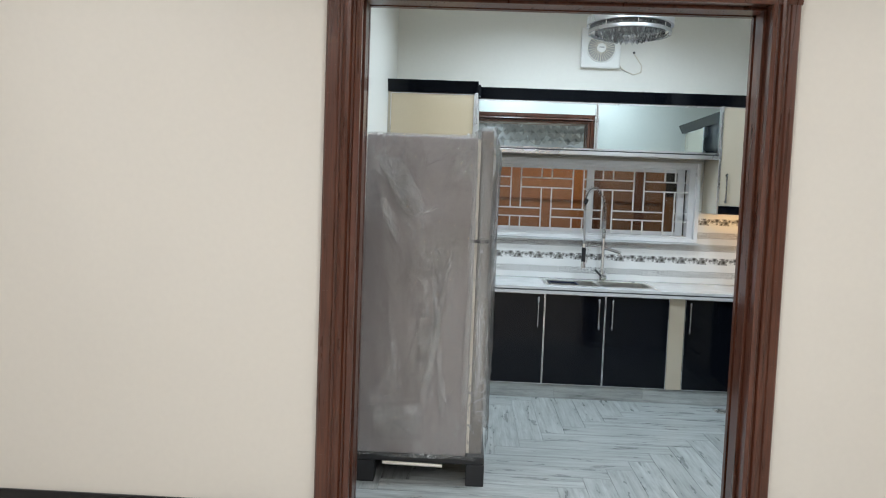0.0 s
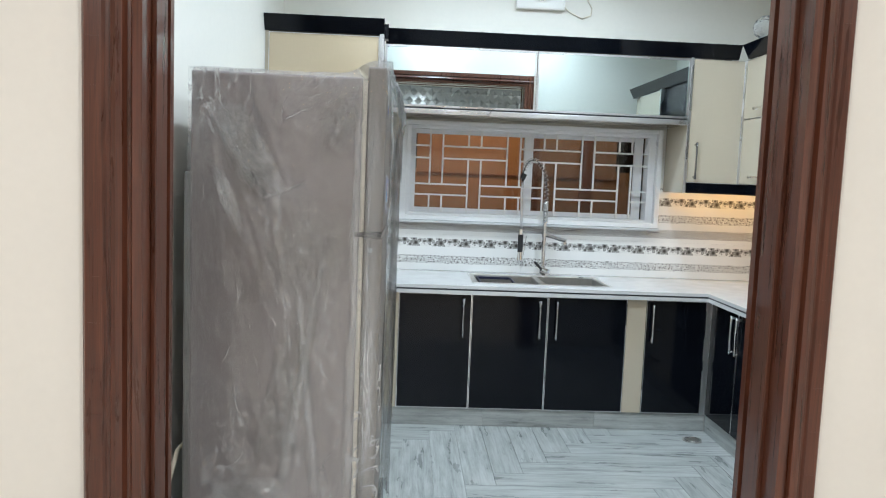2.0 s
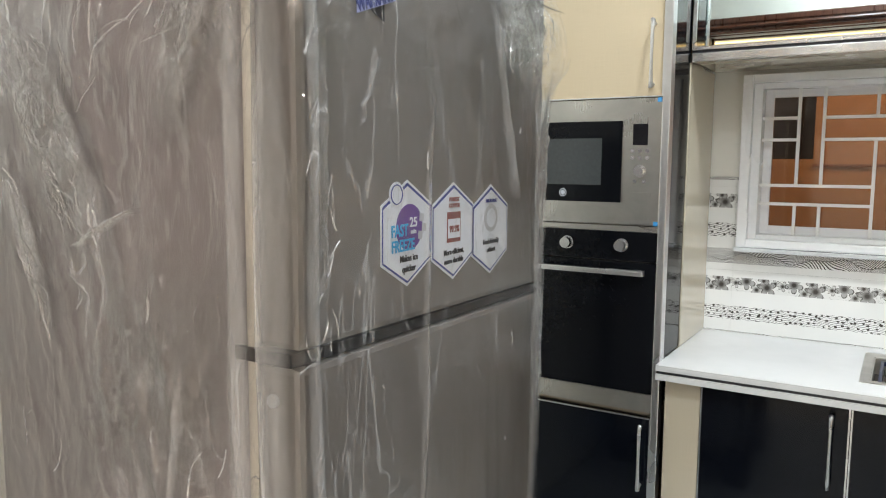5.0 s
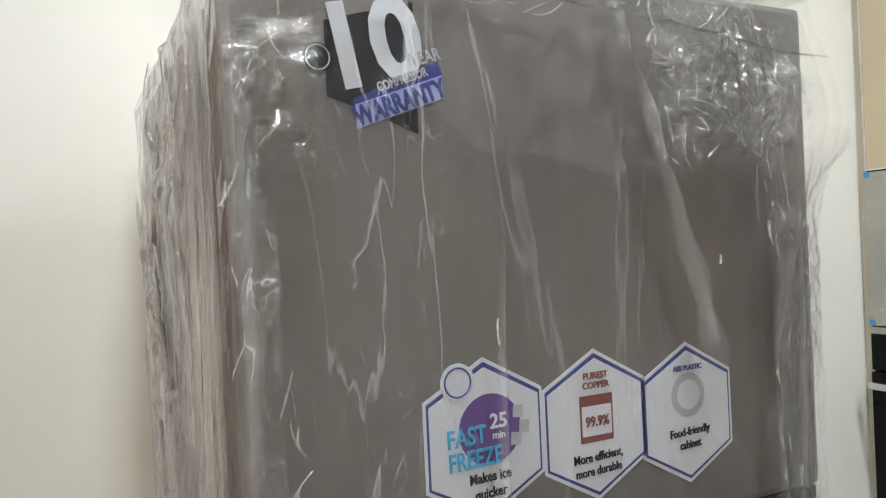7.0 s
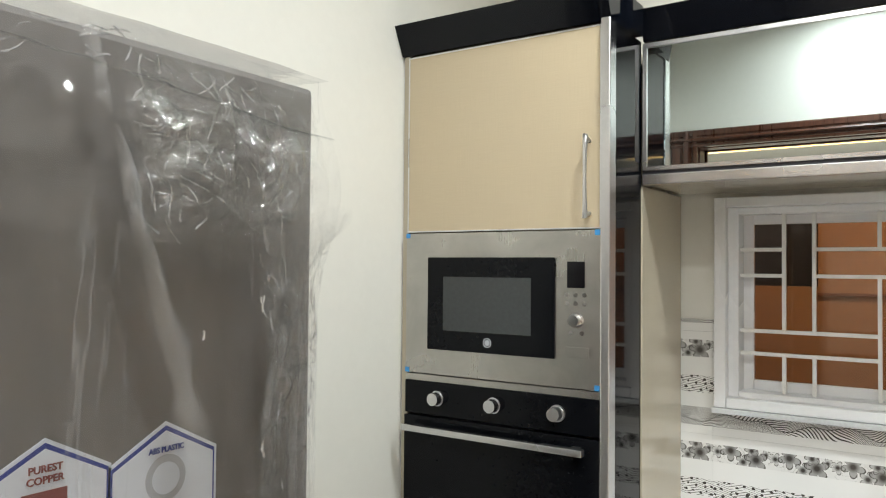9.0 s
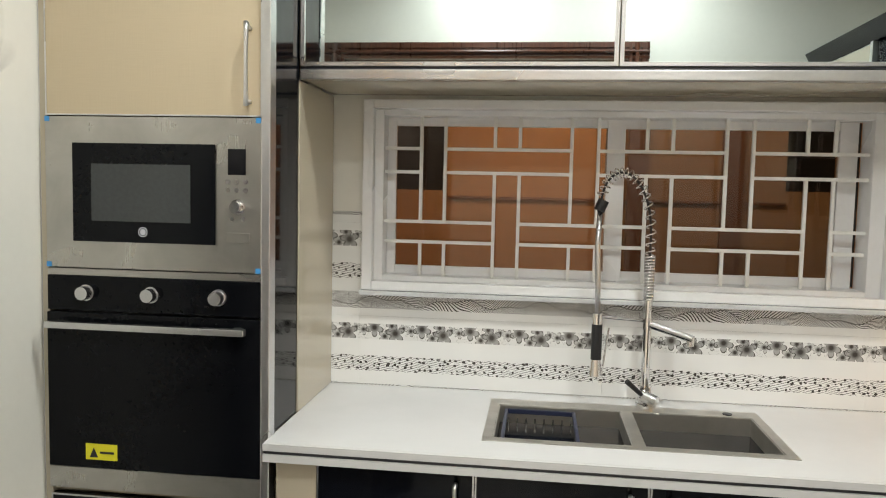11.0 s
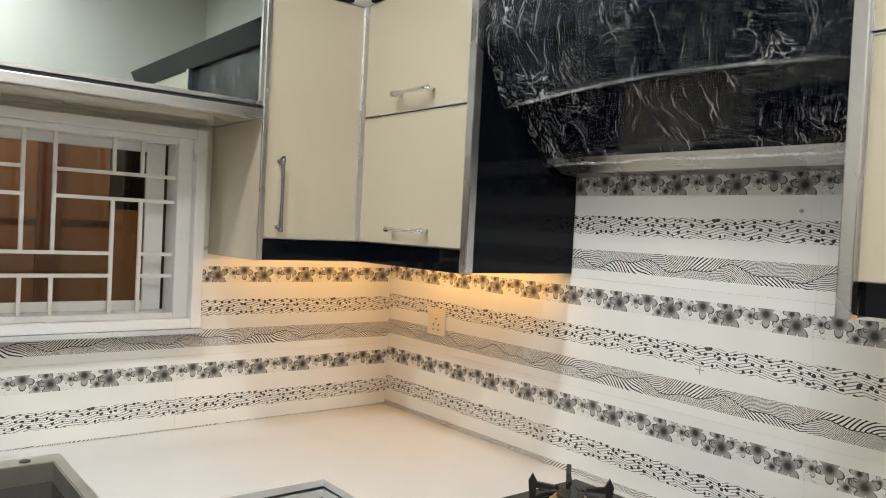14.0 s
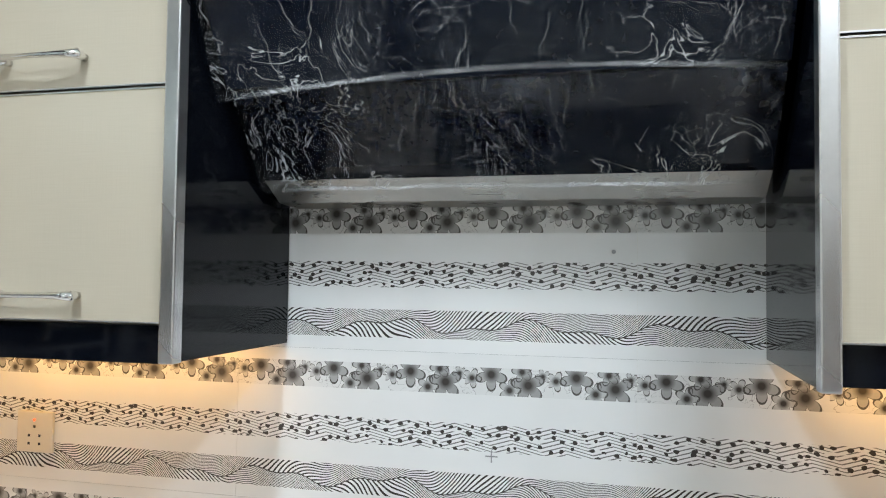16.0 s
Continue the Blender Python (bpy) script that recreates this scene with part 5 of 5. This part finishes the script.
def wrap(a, b):
    """The film round three sides of the fridge; a runs round, b from the hem up."""
    ln = (0.66, 0.66, 0.66)
    s = a * sum(ln)
    z = 0.135 + (lid(FXB - 0.008 + min(s / ln[0], 1) * 0.636) - 0.135) * b
    k = fold(s * 1.6 + z * 0.25, z * 0.45, 1.3, 4.0)
    c = fold(s * 2.2, z * 1.8, 4.2, 6.0)
    near_top = max(0.0, 1 - abs(b - 0.97) / 0.10)
    out = 0.002 + 0.006 * k + 0.005 * c * near_top + 0.006 * c * max(0, noise.noise(Vector((s * 2, z * 2, 9))))
    if s < ln[0]:
        t = s / ln[0]
        x, y, nx, ny = FXB - 0.008 + t * (-0.602 - FXB + 0.008), FY0 - 0.003, 0, -1
        tension = math.sin(math.pi * min(max(t * 1.04, 0), 1))
        d = fold(s * 2.0 + z * 1.4, z * 0.5 - s * 0.4, 8.0, 3.2)
        lean = 0.55 if z > 1.0 else 0.25
        pleat = ridge(s * 9 + z * lean * 6, z * 1.1, 2.0) + 0.6 * ridge(s * 17 - z * 4, z * 3.0, 5.0)
        crush = max(0.0, noise.noise(Vector((s * 3.1, z * 2.3, 6))) + 0.15)
        out = out * 0.5 + (0.006 * d + 0.0022 * pleat + 0.006 * crush * ridge(s * 26 + z * 9, z * 17, 8.0)) * tension
    elif s < ln[0] + ln[1]:
        t = (s - ln[0]) / ln[1]
        x, y, nx, ny = -0.6035, FY0 - 0.003 + t * (FY1 - FY0 + 0.004), 1, 0
        out += (0.006 + 0.055 * math.sin(math.pi * min(t * 1.05, 1)) ** 0.8 * t) * min(1.0, (1 - b) * 9 + 0.25)
        out += 0.003 * ridge(s * 13 + z * 0.5, z * 0.5, 3.0) * math.sin(math.pi * t) * min(1.0, (1 - b) * 6)
        out *= 1 - 0.55 * max(0.0, (t - 0.8) / 0.2)
        out += 0.038 * math.exp(-((t - 0.99) / 0.08) ** 2) * math.exp(-((z - 1.66) / 0.08) ** 2)
    else:
        t = (s - ln[0] - ln[1]) / ln[2]
        x, y, nx, ny = -0.598 - t * 0.63, FY1 + 0.006, 0, 1
        out = 0.002 + out * 0.15 + 0.040 * math.exp(-(t / 0.12) ** 2) * math.exp(-((z - 1.66) / 0.08) ** 2)
    hem = 0.012 * noise.noise(Vector((s * 7, 0, 3))) * (1 - b) ** 8
    return (x + nx * out, y + ny * out, z + hem)


def wrap_top(a, b):
    x, y = FXB - 0.008 + a * (-0.590 - FXB + 0.008), FY0 - 0.008 + b * (FY1 - FY0 + 0.016)
    return (x, y, lid(x) + 0.001 + 0.003 * fold(x, y, 0.0, 5) + 0.012 * math.exp(-(((x + 0.65) / 0.08) ** 2 + ((y - 1.25) / 0.09) ** 2)))


cover = thing("plastic_cover", (-0.92, 1.53, 0.14), "loose crinkled clear plastic cover over the refrigerator", "plastic cover")
part("side_sheet", draped(lambda a, b: wrap(a * 0.3334, b), 150, 300), FILM_SIDE, cover, smooth=True)
part("front_sheet", draped(lambda a, b: wrap(0.3334 + a * 0.3332, b), 130, 240), FILM, cover, smooth=True)
part("cap", draped(wrap_top, 50, 50), FILM, cover, smooth=True)


def on_front(y, z, lift):
    a = 0.3334 + 0.3332 * min(max((y - FY0 + 0.006) / (FY1 - FY0 + 0.012), 0), 1)
    p = wrap(a, min(max((z - 0.135) / 1.65, 0), 1))
    return Vector((p[0] + lift, y, z))


def on_side(x, z, lift):
    a = 0.3333 * min(max((x - FXB + 0.008) / (-0.598 - FXB + 0.008), 0), 1)
    p = wrap(a, min(max((z - 0.135) / 1.65, 0), 1))
    return Vector((x, p[1] - lift, z))


def gathered(place, u0, z0, u1, z1, w0, w1, seed, film=FILM_FOLD):
    """A doubled strip of film along a line over the sheet."""
    def at(a, b):
        u, z = u0 + (u1 - u0) * a, z0 + (z1 - z0) * a
        u += 0.006 * noise.noise(Vector((a * 5, seed, 0)))
        w = (w0 + (w1 - w0) * a) * (1 + 0.5 * noise.noise(Vector((a * 7, seed, 4))))
        return place(u + w * (b - 0.5), z, 0.002 + 0.008 * math.sin(math.pi * b) ** 2)
    part("fold", draped(at, 50, 6), film, cover, "milky doubled fold", True)


for k, row in enumerate(((1.570, 1.700, 1.665, 1.400, 0.012, 0.042), (1.850, 1.640, 1.745, 1.400, 0.050, 0.022), (1.745, 1.40, 1.765, 0.30, 0.022, 0.05), (1.815, 1.62, 1.795, 0.9, 0.012, 0.024), (1.222, 1.72, 1.235, 0.30, 0.02, 0.035),
                         (1.575, 1.738, 1.85, 1.715, 0.010, 0.014), (1.23, 1.770, 1.575, 1.738, 0.008, 0.010), (1.43, 1.60, 1.41, 0.5, 0.006, 0.02), (1.33, 1.58, 1.30, 1.50, 0.002, 0.005), (1.560, 1.775, 1.572, 1.700, 0.016, 0.020))):
    gathered(on_front, *row, k)


def crumpled(place, u0, u1, z0, z1, depth, seed, lean=0.0, film=FILM_CRUMPLE):
    """A patch of sharply crushed film, faceted."""
    def at(a, b):
        z = z0 + (z1 - z0) * b
        u = u0 + (u1 - u0) * a + lean * (b - 0.5)
        q = Vector((u, z, seed))
        h = abs(noise.noise(q * 14)) * 1.5 + abs(noise.noise(q * 31)) * 0.9 + abs(noise.noise(q * 60)) * 0.4
        return place(u, z, 0.002 + depth * h * (4 * a * (1 - a)) ** 0.5 * (4 * b * (1 - b)) ** 0.5)
    part("crumple", draped(at, 60, 60), film, cover, "crushed shiny film")


for k, (u0, u1, z0, z1, deep) in enumerate(((1.58, 1.835, 1.57, 1.772, 0.021), (1.74, 1.855, 1.30, 1.62, 0.010), (1.21, 1.29, 1.56, 1.755, 0.010), (1.21, 1.25, 1.25, 1.62, 0.010), (1.76, 1.85, 0.9, 1.34, 0.008))):
    crumpled(on_front, u0, u1, z0, z1, deep, 3.0 + k)
for k, (u0, u1, z0, z1, deep, lean) in enumerate(((-1.10, -0.97, 1.33, 1.66, 0.012, -0.17), (-1.13, -1.08, 1.22, 1.44, 0.007, -0.08), (-0.82, -0.66, 1.48, 1.75, 0.006, 0.06), (-1.16, -0.90, 0.22, 0.42, 0.008, 0.0), (-0.98, -0.84, 0.4, 1.0, 0.006, 0.12), (-1.0, -0.7, 1.0, 1.35, 0.005, 0.1))):
    crumpled(on_side, u0, u1, z0, z1, deep, 30.0 + k, lean, FILM_SCAR if k < 2 or k == 3 else FILM_CRUMPLE)
for k, row in enumerate(((-1.17, 1.63, -1.02, 1.36, 0.03, 0.07), (-1.14, 1.42, -1.09, 1.28, 0.012, 0.02), (-0.70, 1.70, -0.80, 1.50, 0.02, 0.05), (-0.78, 1.25, -0.92, 0.35, 0.02, 0.06), (-0.88, 1.1, -0.80, 0.3, 0.03, 0.05),
                         (-1.20, 0.42, -0.95, 0.24, 0.012, 0.03), (-1.0, 1.34, -0.86, 1.40, 0.05, 0.03))):
    gathered(on_side, *row, 20 + k)
for k, row in enumerate(((-0.635, 1.72, -0.640, 0.25, 0.05, 0.06), (-0.690, 1.70, -0.700, 0.25, 0.03, 0.05), (-0.655, 1.72, -0.650, 0.25, 0.02, 0.02))):
    gathered(on_side, *row, 40 + k, FILM_PLEAT)


creases = bmesh.new()
crease_uv = creases.loops.layers.uv.new("uv")


def crinkles(place, u0, u1, z0, z1, count, long, turn, swing, seed, lean=0.0):
    """Short sharp creases where the film is crushed, whitened for their glints; turn is their usual slope."""
    rng = random.Random(seed)
    bm, uv = creases, crease_uv
    for _ in range(count):
        zc = rng.uniform(z0, z1)
        uc = rng.uniform(u0, u1) + lean * ((zc - z0) / (z1 - z0) - 0.5)
        ang, ln, w = turn + rng.gauss(0, swing), long * rng.uniform(0.35, 1.3), rng.uniform(0.0006, 0.0022) * (1.0 if place is on_front else 1.4) * 0.75
        bend = rng.uniform(-0.16, 0.16) * ln
        rows = []
        for i in range(6):
            t = i / 5 - 0.5
            cu, cz = uc + math.cos(ang) * ln * t - math.sin(ang) * bend * (1 - 4 * t * t), zc + math.sin(ang) * ln * t + math.cos(ang) * bend * (1 - 4 * t * t)
            rows.append([bm.verts.new(place(cu - math.sin(ang) * w * s, min(cz + math.cos(ang) * w * s, 1.778), 0.004 + (0.002 if s == 0 else 0))) for s in (-1, 0, 1)])
        for i in range(5):
            for j in range(2):
                f = bm.faces.new((rows[i][j], rows[i + 1][j], rows[i + 1][j + 1], rows[i][j + 1]))
                for lp, (p, q) in zip(f.loops, ((i, j), (i + 1, j), (i + 1, j + 1), (i, j + 1))):
                    lp[uv].uv = (p / 5, q / 2)


crinkles(on_front, 1.60, 1.79, 1.60, 1.755, 130, 0.03, 2.2, 0.8, 1)
crinkles(on_front, 1.25, 1.60, 1.735, 1.772, 40, 0.03, 0.10, 0.35, 2)
crinkles(on_front, 1.74, 1.80, 1.05, 1.60, 50, 0.024, 1.75, 0.35, 4)
crinkles(on_front, 1.28, 1.78, 0.5, 1.60, 10, 0.02, 1.6, 0.25, 5)
crinkles(on_front, 1.21, 1.26, 1.2, 1.74, 30, 0.035, 1.4, 0.5, 6)
crinkles(on_side, -1.09, -0.99, 1.36, 1.62, 110, 0.04, -1.0, 0.35, 7, -0.13)
crinkles(on_side, -1.13, -1.09, 1.22, 1.44, 14, 0.06, -1.0, 0.3, 8, -0.08)
crinkles(on_side, -1.20, -0.74, 0.25, 1.70, 45, 0.06, 1.25, 0.35, 9)
crinkles(on_side, -0.95, -0.66, 1.60, 1.735, 26, 0.06, 0.6, 0.4, 10)
crinkles(on_side, -1.0, -0.72, 0.4, 1.1, 10, 0.07, 1.05, 0.25, 11)
tagged(part("creases", creases, FILM_GLINT, cover), "sharp creases in the film, their glints put into milky white", kind="stuff")

# Stickers on the freezer door; y runs along the door, z up.
SXP = -0.606


def sheet(name, outline, layer, material, parent, label=""):
    """A thin flat shape stuck on the door."""
    return part(name, prism(bmesh.new(), outline, "x", SXP + 0.0004 + 0.0004 * (layer - 1), SXP + 0.0007 + 0.0004 * layer), material, parent, label)


def disc(cy, cz, r, n=28):
    return [(cy + r * math.cos(k * math.tau / n), cz + r * math.sin(k * math.tau / n)) for k in range(n)]


def word(text, size, y, z, layer, material, parent, slope=0.0, wide=1.0, bold=0.018):
    return letters(text, size, (0, 1, slope), (0, -slope, 1), (SXP + 0.0008 + 0.0004 * layer, y, z), material, parent, wide=wide, bold=bold)


warranty = thing("warranty_sticker", (SXP, 1.34, 1.68), "black and blue warranty sticker on the freezer door", "sticker")
sheet("backing", [(1.297, 1.716), (1.375, 1.738), (1.375, 1.628), (1.345, 1.640), (1.297, 1.656)], 1, INK_BLACK, warranty)
sheet("ribbon", [(1.318, 1.654), (1.396, 1.690), (1.400, 1.676), (1.320, 1.640)], 2, INK_BLUE, warranty)
sheet("banner", [(1.320, 1.650), (1.399, 1.678), (1.399, 1.658), (1.320, 1.630)], 3, INK_PALE, warranty)
word("10", 0.094, 1.336, 1.698, 2, STICKER, warranty, 0.2, 0.98, 0.03)
word("YEAR", 0.015, 1.384, 1.692, 3, INK_GREY, warranty, 0.3, 0.8)
word("COMPRESSOR", 0.011, 1.362, 1.672, 4, INK_GREY, warranty, 0.35, 0.7)
word("WARRANTY", 0.022, 1.360, 1.653, 4, INK_BLUE, warranty, 0.35, 0.70, 0.035)
badge = sheet("badge", disc(1.290, 1.686, 0.0115), 4, INK_BLACK, warranty, "round badge")
part("badge_ring", ring(bmesh.new(), (SXP + 0.0026, 1.290, 1.686), (1, 0, 0), 0.0098, 0.0007, 28, 5), INK_GREY, badge)

feature = thing("feature_sticker", (SXP, 1.53, 1.36), "white three-hexagon feature sticker with blue borders", "sticker")


def hexagon(cy, cz, w, h):
    return [(cy + sy * w, cz + sz * h) for sy, sz in ((0, 0.5), (0.5, 0.27), (0.5, -0.27), (0, -0.5), (-0.5, -0.27), (-0.5, 0.27))]


HEX = ((1.426, 1.364), (1.545, 1.359), (1.660, 1.354))
for cy, cz in HEX:
    sheet("border", hexagon(cy, cz, 0.119, 0.142), 1, STICKER, feature)
    sheet("blue_line", hexagon(cy, cz, 0.113, 0.134), 2, INK_BLUE, feature)
    sheet("field", hexagon(cy, cz - 0.0006, 0.109, 0.126), 3, STICKER, feature)
b2 = sheet("badge", disc(1.400, 1.416, 0.0165), 4, STICKER, feature, "round badge")
part("badge_ring", ring(bmesh.new(), (SXP + 0.0026, 1.400, 1.416), (1, 0, 0), 0.0125, 0.0008, 28, 5), INK_BLUE, b2)
sheet("ice_disc", disc(1.430, 1.372, 0.031), 4, INK_PURPLE, feature)
for iy, iz in ((1.458, 1.384), (1.464, 1.370), (1.455, 1.360)):
    sheet("ice_cube", [(iy - 0.005, iz - 0.005), (iy + 0.005, iz - 0.006), (iy + 0.006, iz + 0.005), (iy - 0.004, iz + 0.006)], 5, INK_GREY, feature)
word("FAST", 0.022, 1.406, 1.368, 6, INK_TEAL, feature, 0.03, 0.8)
word("FREEZE", 0.022, 1.414, 1.348, 6, INK_TEAL, feature, 0.03, 0.75)
word("25", 0.018, 1.438, 1.378, 6, STICKER, feature)
word("min", 0.009, 1.438, 1.366, 6, STICKER, feature)
word("Makes ice", 0.0125, 1.428, 1.331, 5, INK_BLACK, feature, 0.03, 0.85)
word("quicker", 0.0125, 1.428, 1.317, 5, INK_BLACK, feature, 0.03, 0.85)
word("PUREST", 0.0085, 1.545, 1.405, 5, INK_RED, feature)
word("COPPER", 0.0085, 1.545, 1.396, 5, INK_RED, feature)
sheet("copper_roll", [(1.526, 1.387), (1.564, 1.387), (1.564, 1.343), (1.526, 1.343)], 4, INK_RED, feature)
sheet("copper_field", [(1.528, 1.377), (1.562, 1.377), (1.562, 1.349), (1.528, 1.349)], 5, STICKER, feature)
word("99.9%", 0.0135, 1.545, 1.362, 6, INK_RED, feature, 0.0, 0.85)
word("More efficient,", 0.0115, 1.545, 1.329, 5, INK_BLACK, feature, 0.03, 0.85)
word("more durable", 0.0115, 1.545, 1.316, 5, INK_BLACK, feature, 0.03, 0.85)
sheet("shelf_disc", disc(1.660, 1.372, 0.022), 4, INK_GREY, feature)
sheet("shelf_core", disc(1.660, 1.372, 0.015), 5, STICKER, feature)
word("ABS PLASTIC", 0.0075, 1.660, 1.399, 5, INK_BLUE, feature, 0.0, 0.9)
word("Food-friendly", 0.0115, 1.660, 1.335, 5, INK_BLACK, feature, 0.03, 0.85)
word("cabinet", 0.0115, 1.660, 1.322, 5, INK_BLACK, feature, 0.03, 0.85)

# ---- extractor fan, chandelier, pendant ----
fan = thing("extractor_fan", (0.26, 3.6, 2.5), "white square plastic extractor fan on the wall", "extractor fan")
FCX, FCZ = 0.262, 2.664
bm = bmesh.new()
put(bm, 0.105, 0.415, 3.568, 3.605, 2.508, 2.822, 0.012)
part("housing", bm, WHITE_PLASTIC, fan)
part("throat", rod(bmesh.new(), (FCX, 3.569, FCZ), (FCX, 3.5665, FCZ), 0.108, sides=40), GREY, fan)
for k in range(28):
    a = k * math.tau / 28
    p = [(FCX + r * math.cos(a + t), 3.563, FCZ + r * math.sin(a + t)) for r, t in ((0.034, 0), (0.055, 0.10), (0.08, 0.16), (0.106, 0.18))]
    part("blade", tube(bmesh.new(), p, 0.0032, 5), IVORY, fan)
part("rim", ring(bmesh.new(), (FCX, 3.566, FCZ), (0, 1, 0), 0.109, 0.005, 40, 6), WHITE_PLASTIC, fan, smooth=True)
hub = part("hub", rod(bmesh.new(), (FCX, 3.568, FCZ), (FCX, 3.555, FCZ), 0.038, 0.034, sides=30), WHITE_PLASTIC, fan)
part("print", block(FCX - 0.018, FCX + 0.018, 3.5542, 3.5552, FCZ + 0.002, FCZ + 0.008, bevel=0), INK_BLACK, hub)
cable = [(0.412, 3.598, 2.535), (0.46, 3.60, 2.50), (0.53, 3.60, 2.47), (0.585, 3.60, 2.49), (0.59, 3.60, 2.54), (0.55, 3.60, 2.60), (0.525, 3.601, 2.635)]
solid("fan_cable", tube(bmesh.new(), cable, 0.004, 6), IVORY, "thin pale cable looping down the wall", "cable", kind="", smooth=True)
solid("cable_outlet", rod(bmesh.new(), (0.525, 3.605, 2.64), (0.525, 3.598, 2.64), 0.009), DARK, "small dark cable hole in the wall", "cable outlet", kind="")

CX, CY = 0.22, 2.25
ch = thing("chandelier", (CX, CY, 2.45), "round chrome ring chandelier with rows of crystals", "chandelier")


def hoop(r, z0, z1, w):
    bm = bmesh.new()
    n = 64
    rows = []
    for k in range(n):
        c, s = math.cos(k * math.tau / n), math.sin(k * math.tau / n)
        rows.append([bm.verts.new((CX + c * q, CY + s * q, z)) for q, z in ((r, z0), (r, z1), (r - w, z1), (r - w, z0))])
    for k in range(n):
        a, b = rows[k], rows[(k + 1) % n]
        for j in range(4):
            bm.faces.new((a[j], b[j], b[(j + 1) % 4], a[(j + 1) % 4]))
    bmesh.ops.recalc_face_normals(bm, faces=bm.faces)
    return bm


part("upper_ring", hoop(0.262, 2.560, 2.602, 0.02), DRUM, ch, "polished chrome drum")
part("inner_plate", rod(bmesh.new(), (CX, CY, 2.560), (CX, CY, 2.568), 0.245, sides=48), DARK, ch)
part("lower_ring", hoop(0.250, 2.512, 2.530, 0.014), ALU, ch, "pale metal lower ring")
for k in range(8):
    a = k * math.tau / 8
    p = Vector((CX + 0.246 * math.cos(a), CY + 0.246 * math.sin(a), 0))
    part("spacer", rod(bmesh.new(), p + Vector((0, 0, 2.53)), p + Vector((0, 0, 2.56)), 0.004), CHROME, ch)
for k in range(3):
    a = k * math.tau / 3
    part("wire", rod(bmesh.new(), (CX + 0.2 * math.cos(a), CY + 0.2 * math.sin(a), 2.6), (CX + 0.02 * math.cos(a), CY + 0.02 * math.sin(a), 2.96), 0.0016, sides=6), CHROME, ch)
part("ceiling_rose", rod(bmesh.new(), (CX, CY, 2.955), (CX, CY, 3.024), 0.07, sides=30), CHROME, ch)
bm = bmesh.new()
prism(bm, [(-0.012, 0.0), (0.012, 0.0), (0.013, -0.02), (0.0, -0.048), (-0.013, -0.02)], "y", -0.006, 0.006)
drop = mesh_of("crystal", bm, CRYSTAL)
for r, z, n in ((0.205, 2.558, 34), (0.150, 2.535, 26), (0.09, 2.515, 16)):
    for k in range(n):
        a = k * math.tau / n
        ob = new("crystal", drop)
        ob.parent = ch
        ob.matrix_local = Matrix.Translation(Vector((CX + r * math.cos(a), CY + r * math.sin(a), z)) - BASES[ch]) @ Matrix.Rotation(a + math.pi / 2, 4, "Z")
ch.location.z -= 0.025
globe = bmesh.new()
bmesh.ops.create_icosphere(globe, subdivisions=2, radius=0.07, matrix=Matrix.Translation((1.455, 3.02, 2.347)))
solid("crystal_ball", globe, CRYSTAL, "faceted clear crystal ball resting on the black cornice", "ornament", kind="")

# ---- floor: drain and herringbone planks ----
gully = thing("floor_drain", (1.136, 2.854, 0), "round steel floor drain in a pale square tile", "floor drain")
part("plate", rod(bmesh.new(), (1.136, 2.854, 0.0005), (1.136, 2.854, 0.004), 0.055, sides=32), STEEL, gully)
part("grate", ring(bmesh.new(), (1.136, 2.854, 0.004), (0, 0, 1), 0.04, 0.003, 28, 5), CHROME, gully)
PW, PN = 0.15, 6
plank_bm = bmesh.new()
put(plank_bm, -PW * PN / 2 + 0.0012, PW * PN / 2 - 0.0012, -PW / 2 + 0.0012, PW / 2 - 0.0012, -0.008, 0.0)
full_plank = mesh_of("plank", plank_bm, FLOOR_TILE)
QX0, QX1, QY0, QY1 = XL, 1.30, YH, 3.05


def plank(cx, cy, along_x):
    lx, ly = (PW * PN / 2, PW / 2) if along_x else (PW / 2, PW * PN / 2)
    x0, x1, y0, y1 = max(cx - lx, QX0), min(cx + lx, QX1), max(cy - ly, QY0), min(cy + ly, QY1)
    if x1 - x0 < 0.01 or y1 - y0 < 0.01:
        return
    if x1 - x0 > 2 * lx - 1e-6 and y1 - y0 > 2 * ly - 1e-6:
        me = full_plank
    else:
        bm = bmesh.new()
        g = 0.0012
        c = [(x0 + g - cx, y0 + g - cy), (x1 - g - cx, y1 - g - cy)]
        if along_x:
            put(bm, c[0][0], c[1][0], c[0][1], c[1][1], -0.008, 0.0)
        else:
            put(bm, c[0][1], c[1][1], -c[1][0], -c[0][0], -0.008, 0.0)
        me = mesh_of("plank", bm, FLOOR_TILE)
    ob = new("plank", me)
    ob.parent = floor_ob
    ob.matrix_local = pose(cx, cy, 0, 0, 0, 0 if along_x else 90)


OX, OY = -0.064, 2.16
for i in range(-40, 41):
    for k in range(-8, 9):
        # One step of the herringbone goes one plank width along x and y; rows repeat at twice the plank's length.
        bx, by = OX + i * PW + k * PW * PN, OY + i * PW - k * PW * PN
        if QX0 - 1 < bx < QX1 + 1 and QY0 - 1 < by < QY1 + 1:
            plank(bx + PW * PN / 2, by + PW / 2, True)
            plank(bx + PW / 2, by + PW + PW * PN / 2, False)
